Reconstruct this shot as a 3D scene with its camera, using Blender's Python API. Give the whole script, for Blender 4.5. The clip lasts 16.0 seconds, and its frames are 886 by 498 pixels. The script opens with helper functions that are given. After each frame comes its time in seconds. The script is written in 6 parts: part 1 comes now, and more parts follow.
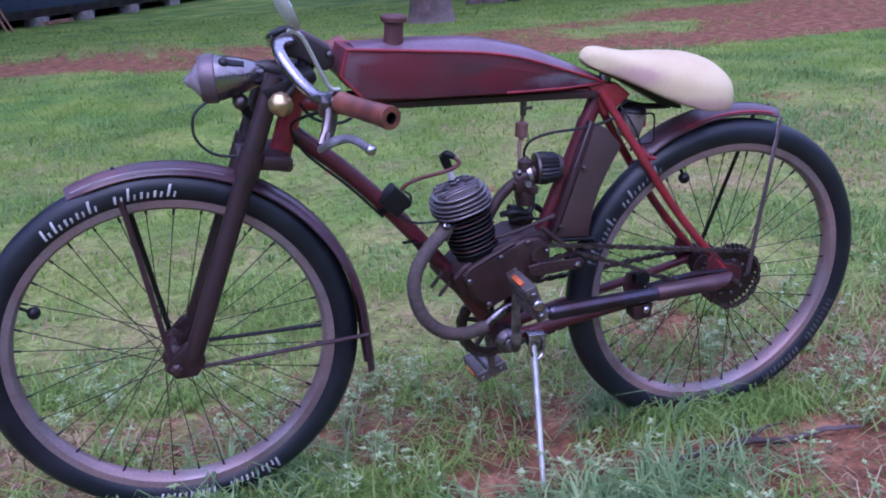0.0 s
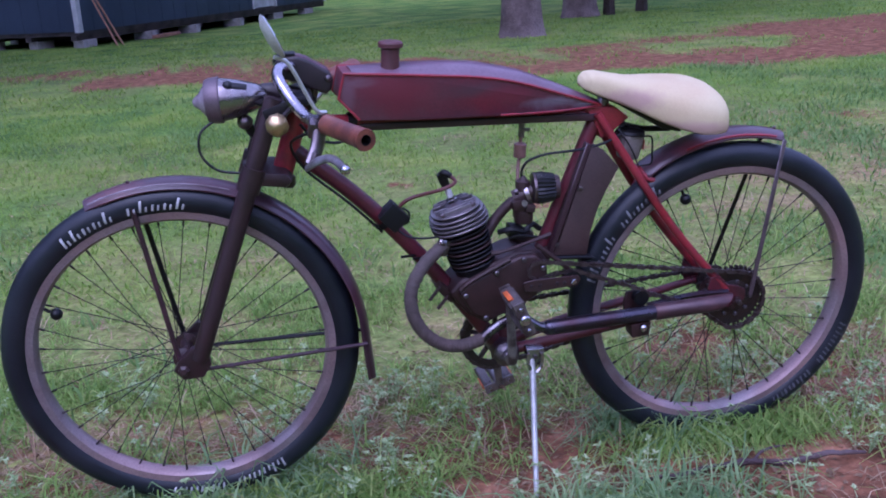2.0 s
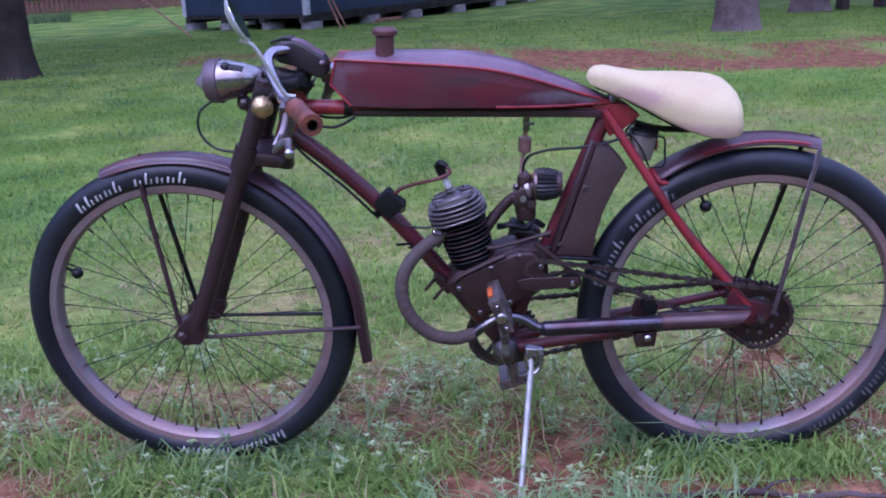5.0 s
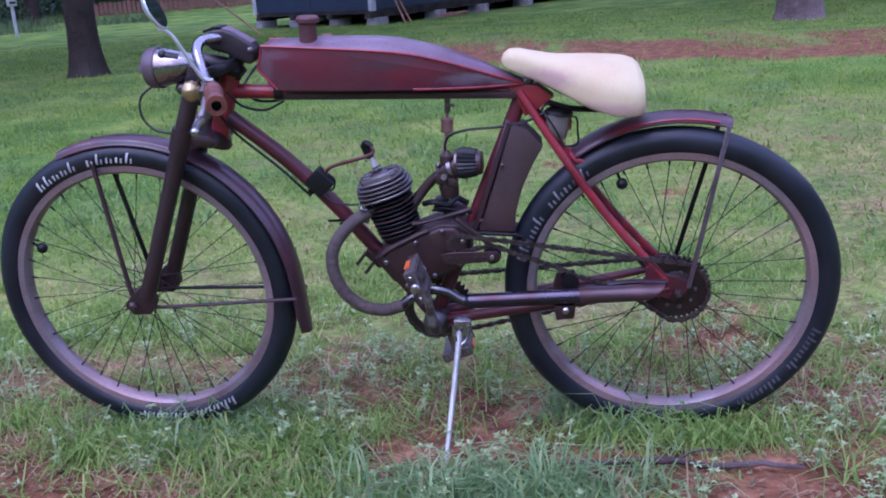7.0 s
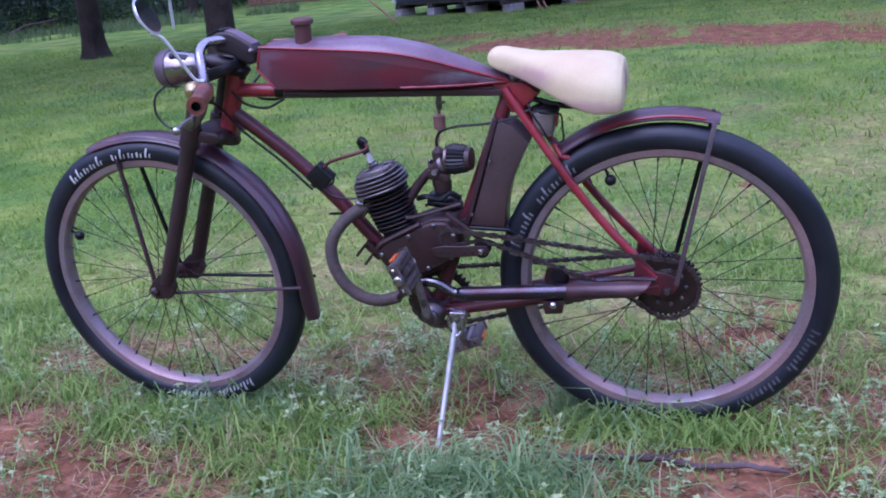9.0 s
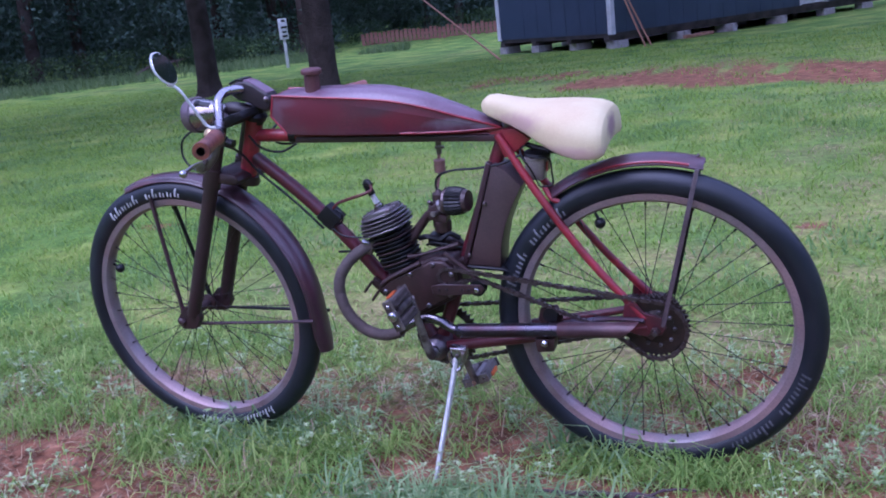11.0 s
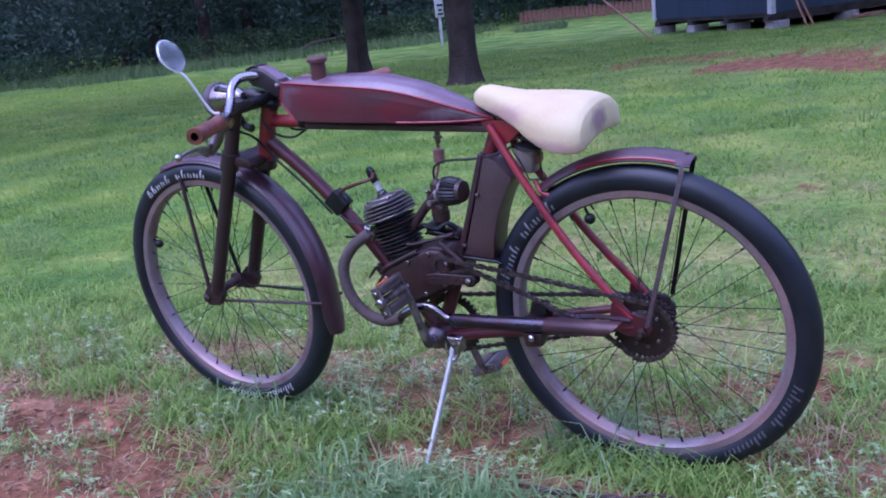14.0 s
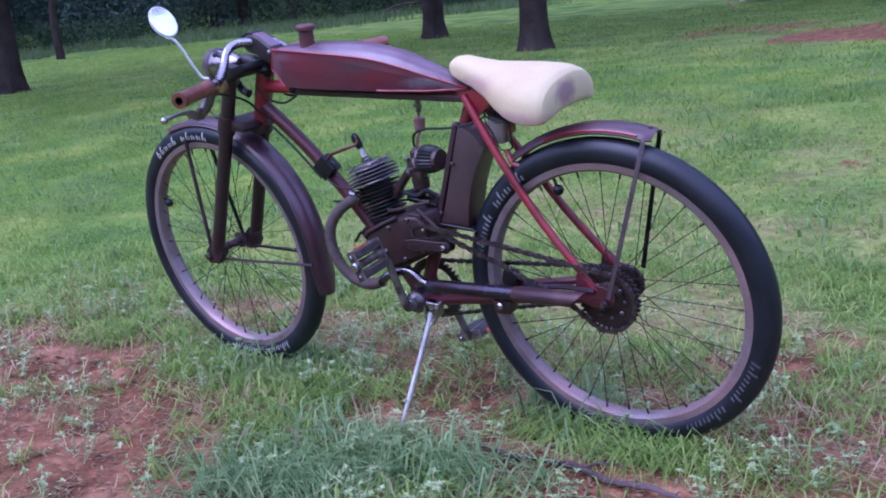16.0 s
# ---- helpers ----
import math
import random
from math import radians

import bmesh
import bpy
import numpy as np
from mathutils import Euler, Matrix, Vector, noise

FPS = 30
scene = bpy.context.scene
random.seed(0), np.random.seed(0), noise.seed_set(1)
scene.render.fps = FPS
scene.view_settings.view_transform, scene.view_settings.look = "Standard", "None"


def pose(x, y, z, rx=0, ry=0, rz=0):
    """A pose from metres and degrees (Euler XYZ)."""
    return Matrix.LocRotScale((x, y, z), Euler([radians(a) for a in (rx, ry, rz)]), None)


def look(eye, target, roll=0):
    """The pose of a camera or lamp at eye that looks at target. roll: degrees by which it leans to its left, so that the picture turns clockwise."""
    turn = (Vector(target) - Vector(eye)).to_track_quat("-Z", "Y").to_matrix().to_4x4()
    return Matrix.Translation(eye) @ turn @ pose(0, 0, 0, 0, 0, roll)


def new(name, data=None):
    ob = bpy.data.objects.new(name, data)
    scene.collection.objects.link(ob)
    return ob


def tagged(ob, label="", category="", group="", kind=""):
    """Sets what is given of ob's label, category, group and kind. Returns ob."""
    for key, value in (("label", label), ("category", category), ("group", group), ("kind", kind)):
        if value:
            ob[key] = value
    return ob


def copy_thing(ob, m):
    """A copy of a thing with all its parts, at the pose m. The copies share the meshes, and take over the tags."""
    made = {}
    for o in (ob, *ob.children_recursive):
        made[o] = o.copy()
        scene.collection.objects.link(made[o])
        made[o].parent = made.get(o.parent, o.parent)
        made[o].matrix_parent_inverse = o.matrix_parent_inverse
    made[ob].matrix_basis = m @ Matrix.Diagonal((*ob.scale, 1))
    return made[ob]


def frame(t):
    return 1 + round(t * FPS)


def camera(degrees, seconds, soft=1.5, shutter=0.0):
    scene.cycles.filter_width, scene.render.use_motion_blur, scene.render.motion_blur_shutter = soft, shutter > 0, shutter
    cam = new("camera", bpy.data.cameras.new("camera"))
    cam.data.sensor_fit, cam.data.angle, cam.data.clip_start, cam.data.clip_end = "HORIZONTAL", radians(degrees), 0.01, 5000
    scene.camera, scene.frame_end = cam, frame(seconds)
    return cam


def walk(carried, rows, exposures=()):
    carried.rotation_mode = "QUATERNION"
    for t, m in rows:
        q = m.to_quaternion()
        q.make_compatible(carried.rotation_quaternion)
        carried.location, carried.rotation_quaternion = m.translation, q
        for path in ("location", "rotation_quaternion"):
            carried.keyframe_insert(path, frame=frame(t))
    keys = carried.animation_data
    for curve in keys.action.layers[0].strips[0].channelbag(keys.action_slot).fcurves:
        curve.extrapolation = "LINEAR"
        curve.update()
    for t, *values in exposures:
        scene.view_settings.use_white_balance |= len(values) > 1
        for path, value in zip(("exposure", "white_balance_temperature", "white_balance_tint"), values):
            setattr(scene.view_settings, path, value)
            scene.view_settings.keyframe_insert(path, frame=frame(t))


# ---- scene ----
cam = camera(47.39, 16.0, soft=1.9)
ROWS = [
    (0.0, -0.6145, -1.6980, 1.0273, 72.892, 3.001, -18.359),
    (0.5, -0.5688, -1.7273, 1.0363, 73.541, 4.189, -15.667),
    (1.0, -0.5304, -1.7568, 1.0396, 74.243, 4.550, -13.866),
    (1.5, -0.4903, -1.7895, 1.0429, 74.407, 3.872, -12.771),
    (2.0, -0.4454, -1.8227, 1.0454, 73.891, 3.380, -12.521),
    (2.5, -0.3768, -1.8203, 1.0390, 73.579, 3.148, -12.155),
    (3.0, -0.2950, -1.8130, 1.0263, 73.307, 2.820, -9.361),
    (5.5, 0.0801, -1.8776, 1.0208, 74.153, 2.943, 2.341),
    (6.0, 0.1757, -1.9076, 1.0173, 74.303, 3.348, 3.410),
    (6.5, 0.2263, -1.9405, 1.0059, 74.239, 3.815, 3.785),
    (7.0, 0.2983, -1.9484, 0.9948, 73.969, 3.897, 5.209),
    (7.5, 0.4100, -1.9466, 0.9940, 73.765, 4.539, 7.961),
    (8.0, 0.4865, -1.9348, 0.9953, 73.312, 4.853, 9.991),
    (10.5, 0.8219, -1.9540, 1.0052, 75.761, 6.099, 18.710),
    (11.0, 0.8818, -1.9547, 1.0062, 76.470, 6.172, 20.099),
    (11.5, 0.9436, -1.9586, 1.0063, 76.670, 6.425, 20.993),
    (12.0, 0.9858, -1.9493, 0.9997, 76.644, 6.420, 21.530),
    (12.5, 1.0582, -1.9005, 0.9961, 76.527, 6.419, 22.909),
    (13.0, 1.1227, -1.8631, 0.9943, 76.287, 6.644, 24.818),
    (13.5, 1.1532, -1.8386, 0.9959, 76.197, 6.467, 27.154),
    (14.0, 1.2020, -1.8069, 0.9934, 76.242, 6.153, 29.479),
    (14.5, 1.2672, -1.7787, 0.9956, 76.000, 6.222, 31.222),
    (15.0, 1.3309, -1.7559, 0.9919, 75.567, 5.985, 32.450),
    (15.5, 1.3805, -1.7393, 0.9874, 75.225, 5.686, 33.743),
    (16.0, 1.4205, -1.7250, 0.9842, 74.802, 5.631, 34.461),
]
walk(cam, [(t, pose(x, y, z, rx, ry, rz)) for t, x, y, z, rx, ry, rz in ROWS], [(0, 1.05, 4820, 44), (1.5, 0.80, 4800, 43), (3, 1.07, 4820, 43.5), (5.5, 1.03, 4860, 43), (8, 1.14, 4860, 42), (10.5, 1.17, 4800, 42), (12, 1.05, 4760, 42.5), (13.5, 1.16, 4760, 42.5), (16, 1.21, 4820, 43)])

# ---- world, sun, exposure ----
world = bpy.data.worlds.new("sky")
scene.world = world
world.use_nodes = True
wn = world.node_tree.nodes
sky = wn.new("ShaderNodeTexSky")
sky.sky_type = 'NISHITA'
sky.sun_disc = False
sky.sun_elevation = radians(35)
sky.sun_rotation = radians(200)
sky.air_density = 1.0
sky.dust_density = 3.0
wn["Background"].inputs["Strength"].default_value = 0.13
veil = wn.new("ShaderNodeMixRGB")
veil.inputs["Fac"].default_value = 0.72
veil.inputs["Color2"].default_value = (5.7, 6.2, 7.3, 1)
world.node_tree.links.new(sky.outputs[0], veil.inputs["Color1"])
world.node_tree.links.new(veil.outputs[0], wn["Background"].inputs["Color"])
sun = new("sun", bpy.data.lights.new("sun", 'SUN'))
sun.data.energy = 0.9
sun.data.angle = radians(40)
sun.data.color = (1.0, 0.96, 0.93)
sun.matrix_world = look((0, 0, 30), (9, 13, 0))


# ---- materials ----
def material(name, base, rough=0.6, metal=0.0, second=None, third=None, scale=30.0, fine=300.0, bump=0.2, depth=0.002, spread=(0.4, 0.62), blotch=4.0, coat=0.0, shine=0.5, grain=0.35):
    """Base colour broken up by coarse stains and fine grain, with relief and varied gloss."""
    m = bpy.data.materials.new(name)
    m.use_nodes = True
    t = m.node_tree
    n, l = t.nodes, t.links
    b = n["Principled BSDF"]
    co = n.new("ShaderNodeTexCoord")
    big = n.new("ShaderNodeTexNoise")
    big.inputs["Scale"].default_value, big.inputs["Detail"].default_value = scale, 6
    small = n.new("ShaderNodeTexNoise")
    small.inputs["Scale"].default_value, small.inputs["Detail"].default_value = fine, 4
    wide = n.new("ShaderNodeTexNoise")
    wide.inputs["Scale"].default_value, wide.inputs["Detail"].default_value = blotch, 3
    for x in (big, small, wide):
        l.new(co.outputs["Object"], x.inputs["Vector"])
    second = second or [c * 0.65 for c in base]
    third = third or [min(1, c * 1.25) for c in base]
    ramp = n.new("ShaderNodeValToRGB")
    ramp.color_ramp.elements[0].position, ramp.color_ramp.elements[1].position = spread
    ramp.color_ramp.elements[0].color, ramp.color_ramp.elements[1].color = (*base, 1), (*second, 1)
    l.new(big.outputs["Fac"], ramp.inputs["Fac"])
    ramp2 = n.new("ShaderNodeValToRGB")
    ramp2.color_ramp.elements[0].position, ramp2.color_ramp.elements[1].position = 0.45, 0.7
    l.new(wide.outputs["Fac"], ramp2.inputs["Fac"])
    mix = n.new("ShaderNodeMixRGB")
    mix.inputs["Color2"].default_value = (*third, 1)
    l.new(ramp2.outputs["Color"], mix.inputs["Fac"])
    l.new(ramp.outputs["Color"], mix.inputs["Color1"])
    mul = n.new("ShaderNodeMixRGB")
    mul.blend_type = 'OVERLAY'
    mul.inputs["Fac"].default_value = grain
    l.new(mix.outputs["Color"], mul.inputs["Color1"])
    l.new(small.outputs["Fac"], mul.inputs["Color2"])
    l.new(mul.outputs["Color"], b.inputs["Base Color"])
    mr = n.new("ShaderNodeMapRange")
    mr.inputs["To Min"].default_value, mr.inputs["To Max"].default_value = max(0.03, rough - 0.12), min(1, rough + 0.15)
    l.new(big.outputs["Fac"], mr.inputs["Value"])
    l.new(mr.outputs["Result"], b.inputs["Roughness"])
    b.inputs["Metallic"].default_value = metal
    b.inputs["Coat Weight"].default_value = coat
    b.inputs["Specular IOR Level"].default_value = shine
    bp = n.new("ShaderNodeBump")
    bp.inputs["Strength"].default_value, bp.inputs["Distance"].default_value = bump, depth
    l.new(small.outputs["Fac"], bp.inputs["Height"])
    l.new(bp.outputs["Normal"], b.inputs["Normal"])
    return m


BROWN = material("brown_primer", (0.027, 0.010, 0.013), 0.40, 0, (0.040, 0.012, 0.015), (0.046, 0.023, 0.030), 25, 260, 0.25, 0.001, shine=0.5)
FENDER = material("fender_primer", (0.043, 0.018, 0.025), 0.33, 0, (0.062, 0.021, 0.028), (0.082, 0.048, 0.063), 14, 220, 0.2, 0.001, blotch=6, shine=0.6)
TANK = material("tank_paint", (0.088, 0.020, 0.029), 0.44, 0, (0.140, 0.017, 0.027), (0.098, 0.036, 0.045), 11, 200, 0.25, 0.001, spread=(0.40, 0.66), blotch=8, shine=0.45)
# paler lilac than TANK: the sky's reflection on the top is mixed in
TANKTOP = material("tank_top_sky_sheen", (0.13, 0.072, 0.098), 0.30, 0, (0.10, 0.048, 0.068), (0.17, 0.11, 0.14), 12, 200, 0.15, 0.001, shine=0.6)
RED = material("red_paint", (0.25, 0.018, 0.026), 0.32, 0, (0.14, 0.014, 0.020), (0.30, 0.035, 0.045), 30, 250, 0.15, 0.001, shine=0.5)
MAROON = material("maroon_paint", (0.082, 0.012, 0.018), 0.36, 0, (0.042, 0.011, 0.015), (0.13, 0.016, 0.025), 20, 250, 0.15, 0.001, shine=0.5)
RUBBER = material("rubber", (0.0050, 0.0070, 0.0120), 0.44, 0, (0.0085, 0.0105, 0.016), (0.014, 0.016, 0.023), 16, 400, 0.35, 0.001, blotch=9, shine=0.45)
BLACK = material("black_plastic", (0.005, 0.0048, 0.006), 0.42, 0, None, (0.010, 0.009, 0.011), 40, 400, 0.2, 0.001, shine=0.35)
CHROME = material("worn_chrome", (0.46, 0.44, 0.47), 0.24, 1.0, (0.30, 0.28, 0.30), (0.36, 0.32, 0.34), 40, 300, 0.05, 0.0005)
LAMPSHELL = material("hazy_chrome", (0.35, 0.33, 0.325), 0.24, 0.95, (0.15, 0.125, 0.13), (0.30, 0.26, 0.26), 30, 300, 0.05, 0.0005)
DARKCHROME = material("dark_chrome", (0.15, 0.14, 0.155), 0.25, 1.0, (0.085, 0.07, 0.075), (0.12, 0.09, 0.095), 30, 300, 0.05, 0.0005)
STEEL = material("dull_steel", (0.22, 0.20, 0.22), 0.4, 1.0, (0.13, 0.115, 0.125), (0.17, 0.125, 0.12), 40, 300, 0.1, 0.0005)
RIM = material("rim_alloy", (0.235, 0.195, 0.200), 0.46, 0.4, (0.18, 0.128, 0.126), (0.33, 0.215, 0.205), 12, 300, 0.1, 0.0005)
BEZEL = material("dull_bezel", (0.13, 0.092, 0.105), 0.40, 0.5, (0.085, 0.055, 0.062), (0.17, 0.13, 0.145), 30, 300, 0.1, 0.0005)
ALLOY = material("bare_alloy", (0.40, 0.37, 0.40), 0.36, 0.85, (0.26, 0.23, 0.25), (0.32, 0.27, 0.28), 40, 300, 0.1, 0.0005)
LINK = material("chain_link", (0.11, 0.085, 0.085), 0.36, 0.7, (0.05, 0.032, 0.032), None, 60, 300)
TAIL = material("tail_pipe_paint", (0.050, 0.024, 0.027), 0.38, 0.3, (0.075, 0.030, 0.032), (0.090, 0.062, 0.066), 16, 250, 0.15, 0.001)
SPOKE = material("spoke_steel", (0.045, 0.034, 0.034), 0.5, 0.5, None, None, 50, 300, shine=0.3)
ENGINE = material("engine_brown", (0.026, 0.0115, 0.0105), 0.44, 0.1, (0.038, 0.016, 0.015), (0.050, 0.030, 0.029), 35, 260, 0.3, 0.001, shine=0.45)
FINS = material("fin_metal", (0.125, 0.105, 0.110), 0.36, 0.75, (0.045, 0.030, 0.032), (0.32, 0.29, 0.30), 40, 300, 0.2, 0.001)
WRAP = material("exhaust_wrap", (0.064, 0.047, 0.042), 0.74, 0, (0.085, 0.060, 0.054), (0.110, 0.088, 0.080), 30, 350, 0.5, 0.002, shine=0.3)
MUFFLER = material("muffler_steel", (0.060, 0.054, 0.072), 0.28, 0.85, (0.055, 0.030, 0.036), (0.085, 0.072, 0.090), 12, 250, 0.1, 0.0005)
SEAT = material("cream_hide", (0.555, 0.468, 0.272), 0.85, 0, (0.52, 0.405, 0.235), (0.575, 0.495, 0.300), 9, 300, 0.25, 0.0015, shine=0.2, grain=0.10)
GRIP = material("grip_leather", (0.175, 0.052, 0.032), 0.38, 0, (0.105, 0.032, 0.024), (0.24, 0.085, 0.055), 40, 300, 0.3, 0.001)
GOLD = material("old_brass", (0.46, 0.31, 0.12), 0.34, 0.9, (0.22, 0.13, 0.06), (0.52, 0.38, 0.20), 70, 300, 0.3, 0.001)
ORANGE = material("orange_reflector", (0.55, 0.12, 0.03), 0.3, 0, None, None, 60, 300)
LETTER = material("white_lettering", (0.50, 0.50, 0.50), 0.7, 0, (0.28, 0.28, 0.28), None, 60, 300)
LETTERDIM = material("dim_lettering", (0.055, 0.055, 0.065), 0.75, 0, (0.025, 0.025, 0.028), (0.09, 0.09, 0.10), 60, 300)
LETTERMID = material("mid_grey_lettering", (0.22, 0.22, 0.24), 0.75, 0, (0.08, 0.08, 0.088), (0.28, 0.28, 0.30), 60, 300)
STAY = material("stay_steel", (0.085, 0.058, 0.066), 0.40, 0.5, (0.11, 0.072, 0.080), (0.15, 0.12, 0.135), 25, 220, 0.2, 0.001)
CAPRED = material("worn_red_primer", (0.080, 0.020, 0.020), 0.55, 0, (0.054, 0.017, 0.017), (0.120, 0.046, 0.045), 30, 260, 0.3, 0.001)
BOXPAINT = material("box_paint", (0.044, 0.024, 0.024), 0.40, 0.1, (0.060, 0.030, 0.028), (0.070, 0.046, 0.047), 14, 240, 0.25, 0.001)
FORKBROWN = material("fork_primer", (0.017, 0.0078, 0.0088), 0.40, 0, (0.026, 0.0095, 0.0105), (0.034, 0.018, 0.021), 25, 260, 0.25, 0.001)
CLAMPDARK = material("clamp_paint", (0.010, 0.0068, 0.0075), 0.42, 0, (0.017, 0.009, 0.010), (0.026, 0.018, 0.021), 30, 260, 0.25, 0.001)
PALESTEEL = material("pale_plated_steel", (0.50, 0.50, 0.47), 0.42, 0.45, (0.36, 0.35, 0.33), (0.58, 0.58, 0.55), 30, 300, 0.05, 0.0005)
OILED = material("oiled_steel", (0.030, 0.023, 0.021), 0.42, 0.5, (0.050, 0.030, 0.024), (0.070, 0.058, 0.054), 45, 300, 0.3, 0.001)
GREYSTEEL = material("grey_steel", (0.28, 0.245, 0.24), 0.42, 0.7, (0.085, 0.062, 0.060), (0.20, 0.175, 0.175), 30, 260, 0.2, 0.001)
SMOKE = material("smoky_plastic", (0.165, 0.140, 0.130), 0.30, 0, (0.115, 0.092, 0.088), (0.22, 0.19, 0.18), 30, 300, 0.1, 0.0005)
PEDALRUBBER = material("grey_rubber", (0.075, 0.060, 0.056), 0.55, 0, (0.050, 0.038, 0.036), (0.12, 0.10, 0.095), 40, 300, 0.3, 0.001)
PORCELAIN = material("porcelain", (0.55, 0.54, 0.55), 0.3, 0, None, None, 60, 300)
WIRE = material("plug_wire", (0.10, 0.022, 0.02), 0.5, 0, None, None, 60, 300)
HOSE = material("fuel_hose", (0.20, 0.10, 0.085), 0.4, 0, None, None, 60, 300)
LENS = material("lamp_lens", (0.24, 0.200, 0.225), 0.18, 0, None, None, 60, 300, 0.02)
BARK = material("bark", (0.044, 0.033, 0.028), 0.9, 0, (0.024, 0.018, 0.015), (0.068, 0.055, 0.048), 5, 40, 0.9, 0.03, blotch=1.2, shine=0.2)
BARKPALE = material("pale_bark", (0.15, 0.110, 0.105), 0.9, 0, (0.085, 0.060, 0.057), (0.19, 0.150, 0.145), 6, 40, 0.9, 0.03, blotch=1.2)
SIDING = material("blue_siding", (0.033, 0.048, 0.086), 0.42, 0, (0.028, 0.041, 0.074), (0.041, 0.058, 0.100), 2, 60, 0.15, 0.002, blotch=0.6, shine=0.5)
TRIMWHITE = material("white_trim", (0.5, 0.5, 0.53), 0.5, 0, (0.42, 0.42, 0.44), None, 6, 80)
ROOFING = material("roof_metal", (0.2, 0.2, 0.21), 0.5, 0.3, None, None, 3, 60)
BLOCKS = material("concrete_block", (0.36, 0.34, 0.34), 0.9, 0, (0.22, 0.2, 0.2), (0.36, 0.33, 0.33), 8, 90, 0.5, 0.004)
TIMBER = material("dark_timber", (0.045, 0.035, 0.035), 0.8, 0, (0.03, 0.024, 0.024), (0.07, 0.05, 0.045), 6, 60, 0.4, 0.004)
POLE = material("pole_wood", (0.30, 0.15, 0.10), 0.7, 0, (0.22, 0.11, 0.08), None, 8, 80)
FENCEWOOD = material("fence_wood", (0.20, 0.092, 0.068), 0.85, 0, (0.13, 0.06, 0.045), (0.26, 0.14, 0.11), 3, 40)
STICK = material("weathered_stick", (0.07, 0.045, 0.045), 0.85, 0, (0.05, 0.03, 0.03), (0.1, 0.07, 0.065), 10, 120, 0.6, 0.004)


def leafy(name, dark, mid, pale, rough=0.6, through_light=0.25, scale=1.2, single=0.6, mass=0.6):
    """Leaves and blades: colour differs from leaf to leaf and from patch to patch."""
    m = bpy.data.materials.new(name)
    m.use_nodes = True
    n, l = m.node_tree.nodes, m.node_tree.links
    b = n["Principled BSDF"]
    geo = n.new("ShaderNodeNewGeometry")
    ramp = n.new("ShaderNodeValToRGB")
    ramp.color_ramp.elements[0].color, ramp.color_ramp.elements[1].color = (*dark, 1), (*pale, 1)
    e = ramp.color_ramp.elements.new(0.5)
    e.color = (*mid, 1)
    co = n.new("ShaderNodeTexCoord")
    ns = n.new("ShaderNodeTexNoise")
    ns.inputs["Scale"].default_value = scale
    l.new(co.outputs["Object"], ns.inputs["Vector"])
    add = n.new("ShaderNodeMath")
    add.operation = 'MULTIPLY_ADD'
    add.inputs[1].default_value, add.inputs[2].default_value = single, 0.5 - (single + mass) / 2
    l.new(geo.outputs["Random Per Island"], add.inputs[0])
    sm = n.new("ShaderNodeMath")
    sm.operation = 'MULTIPLY_ADD'
    sm.inputs[1].default_value = mass
    l.new(ns.outputs["Fac"], sm.inputs[0])
    l.new(add.outputs[0], sm.inputs[2])
    l.new(sm.outputs[0], ramp.inputs["Fac"])
    l.new(ramp.outputs["Color"], b.inputs["Base Color"])
    b.inputs["Roughness"].default_value = rough
    b.inputs["Specular IOR Level"].default_value = 0.25
    tr = n.new("ShaderNodeBsdfTranslucent")
    l.new(ramp.outputs["Color"], tr.inputs["Color"])
    mx = n.new("ShaderNodeMixShader")
    mx.inputs["Fac"].default_value = through_light
    l.new(b.outputs[0], mx.inputs[1])
    l.new(tr.outputs[0], mx.inputs[2])
    l.new(mx.outputs[0], n["Material Output"].inputs["Surface"])
    return m


GRASS = leafy("grass_blade", (0.085, 0.160, 0.034), (0.24, 0.375, 0.075), (0.54, 0.58, 0.20), 0.6, 0.50, 7)
CLUMP = leafy("clump_blade", (0.10, 0.18, 0.070), (0.22, 0.345, 0.140), (0.44, 0.54, 0.26), 0.5, 0.50, 6)
LAWN = leafy("lawn_blade", (0.150, 0.255, 0.043), (0.220, 0.340, 0.056), (0.36, 0.415, 0.094), 0.6, 0.55, 1.7)
LAWNWEED = leafy("lawn_weed_leaf", (0.12, 0.215, 0.060), (0.19, 0.305, 0.090), (0.30, 0.41, 0.145), 0.6, 0.50, 2)
LITTER = leafy("dead_leaf", (0.09, 0.055, 0.030), (0.18, 0.115, 0.065), (0.30, 0.215, 0.130), 0.9, 0.05, 8)
STRAW = leafy("straw", (0.15, 0.09, 0.055), (0.34, 0.235, 0.135), (0.56, 0.44, 0.28), 0.8, 0.25, 5)
WEED = leafy("weed_leaf", (0.15, 0.23, 0.085), (0.29, 0.39, 0.165), (0.58, 0.62, 0.37), 0.6, 0.30, 8)
LEAF = leafy("tree_leaf", (0.019, 0.038, 0.028), (0.038, 0.070, 0.052), (0.078, 0.122, 0.088), 0.6, 0.15, 0.34, 0.22, 2.2)
MEADOW = leafy("meadow_blade", (0.06, 0.105, 0.04), (0.11, 0.17, 0.065), (0.20, 0.25, 0.11), 0.6, 0.45, 0.4)
BUSH = leafy("bush_leaf", (0.018, 0.040, 0.018), (0.034, 0.068, 0.028), (0.075, 0.120, 0.045), 0.6, 0.2, 0.3, 0.3, 1.4)


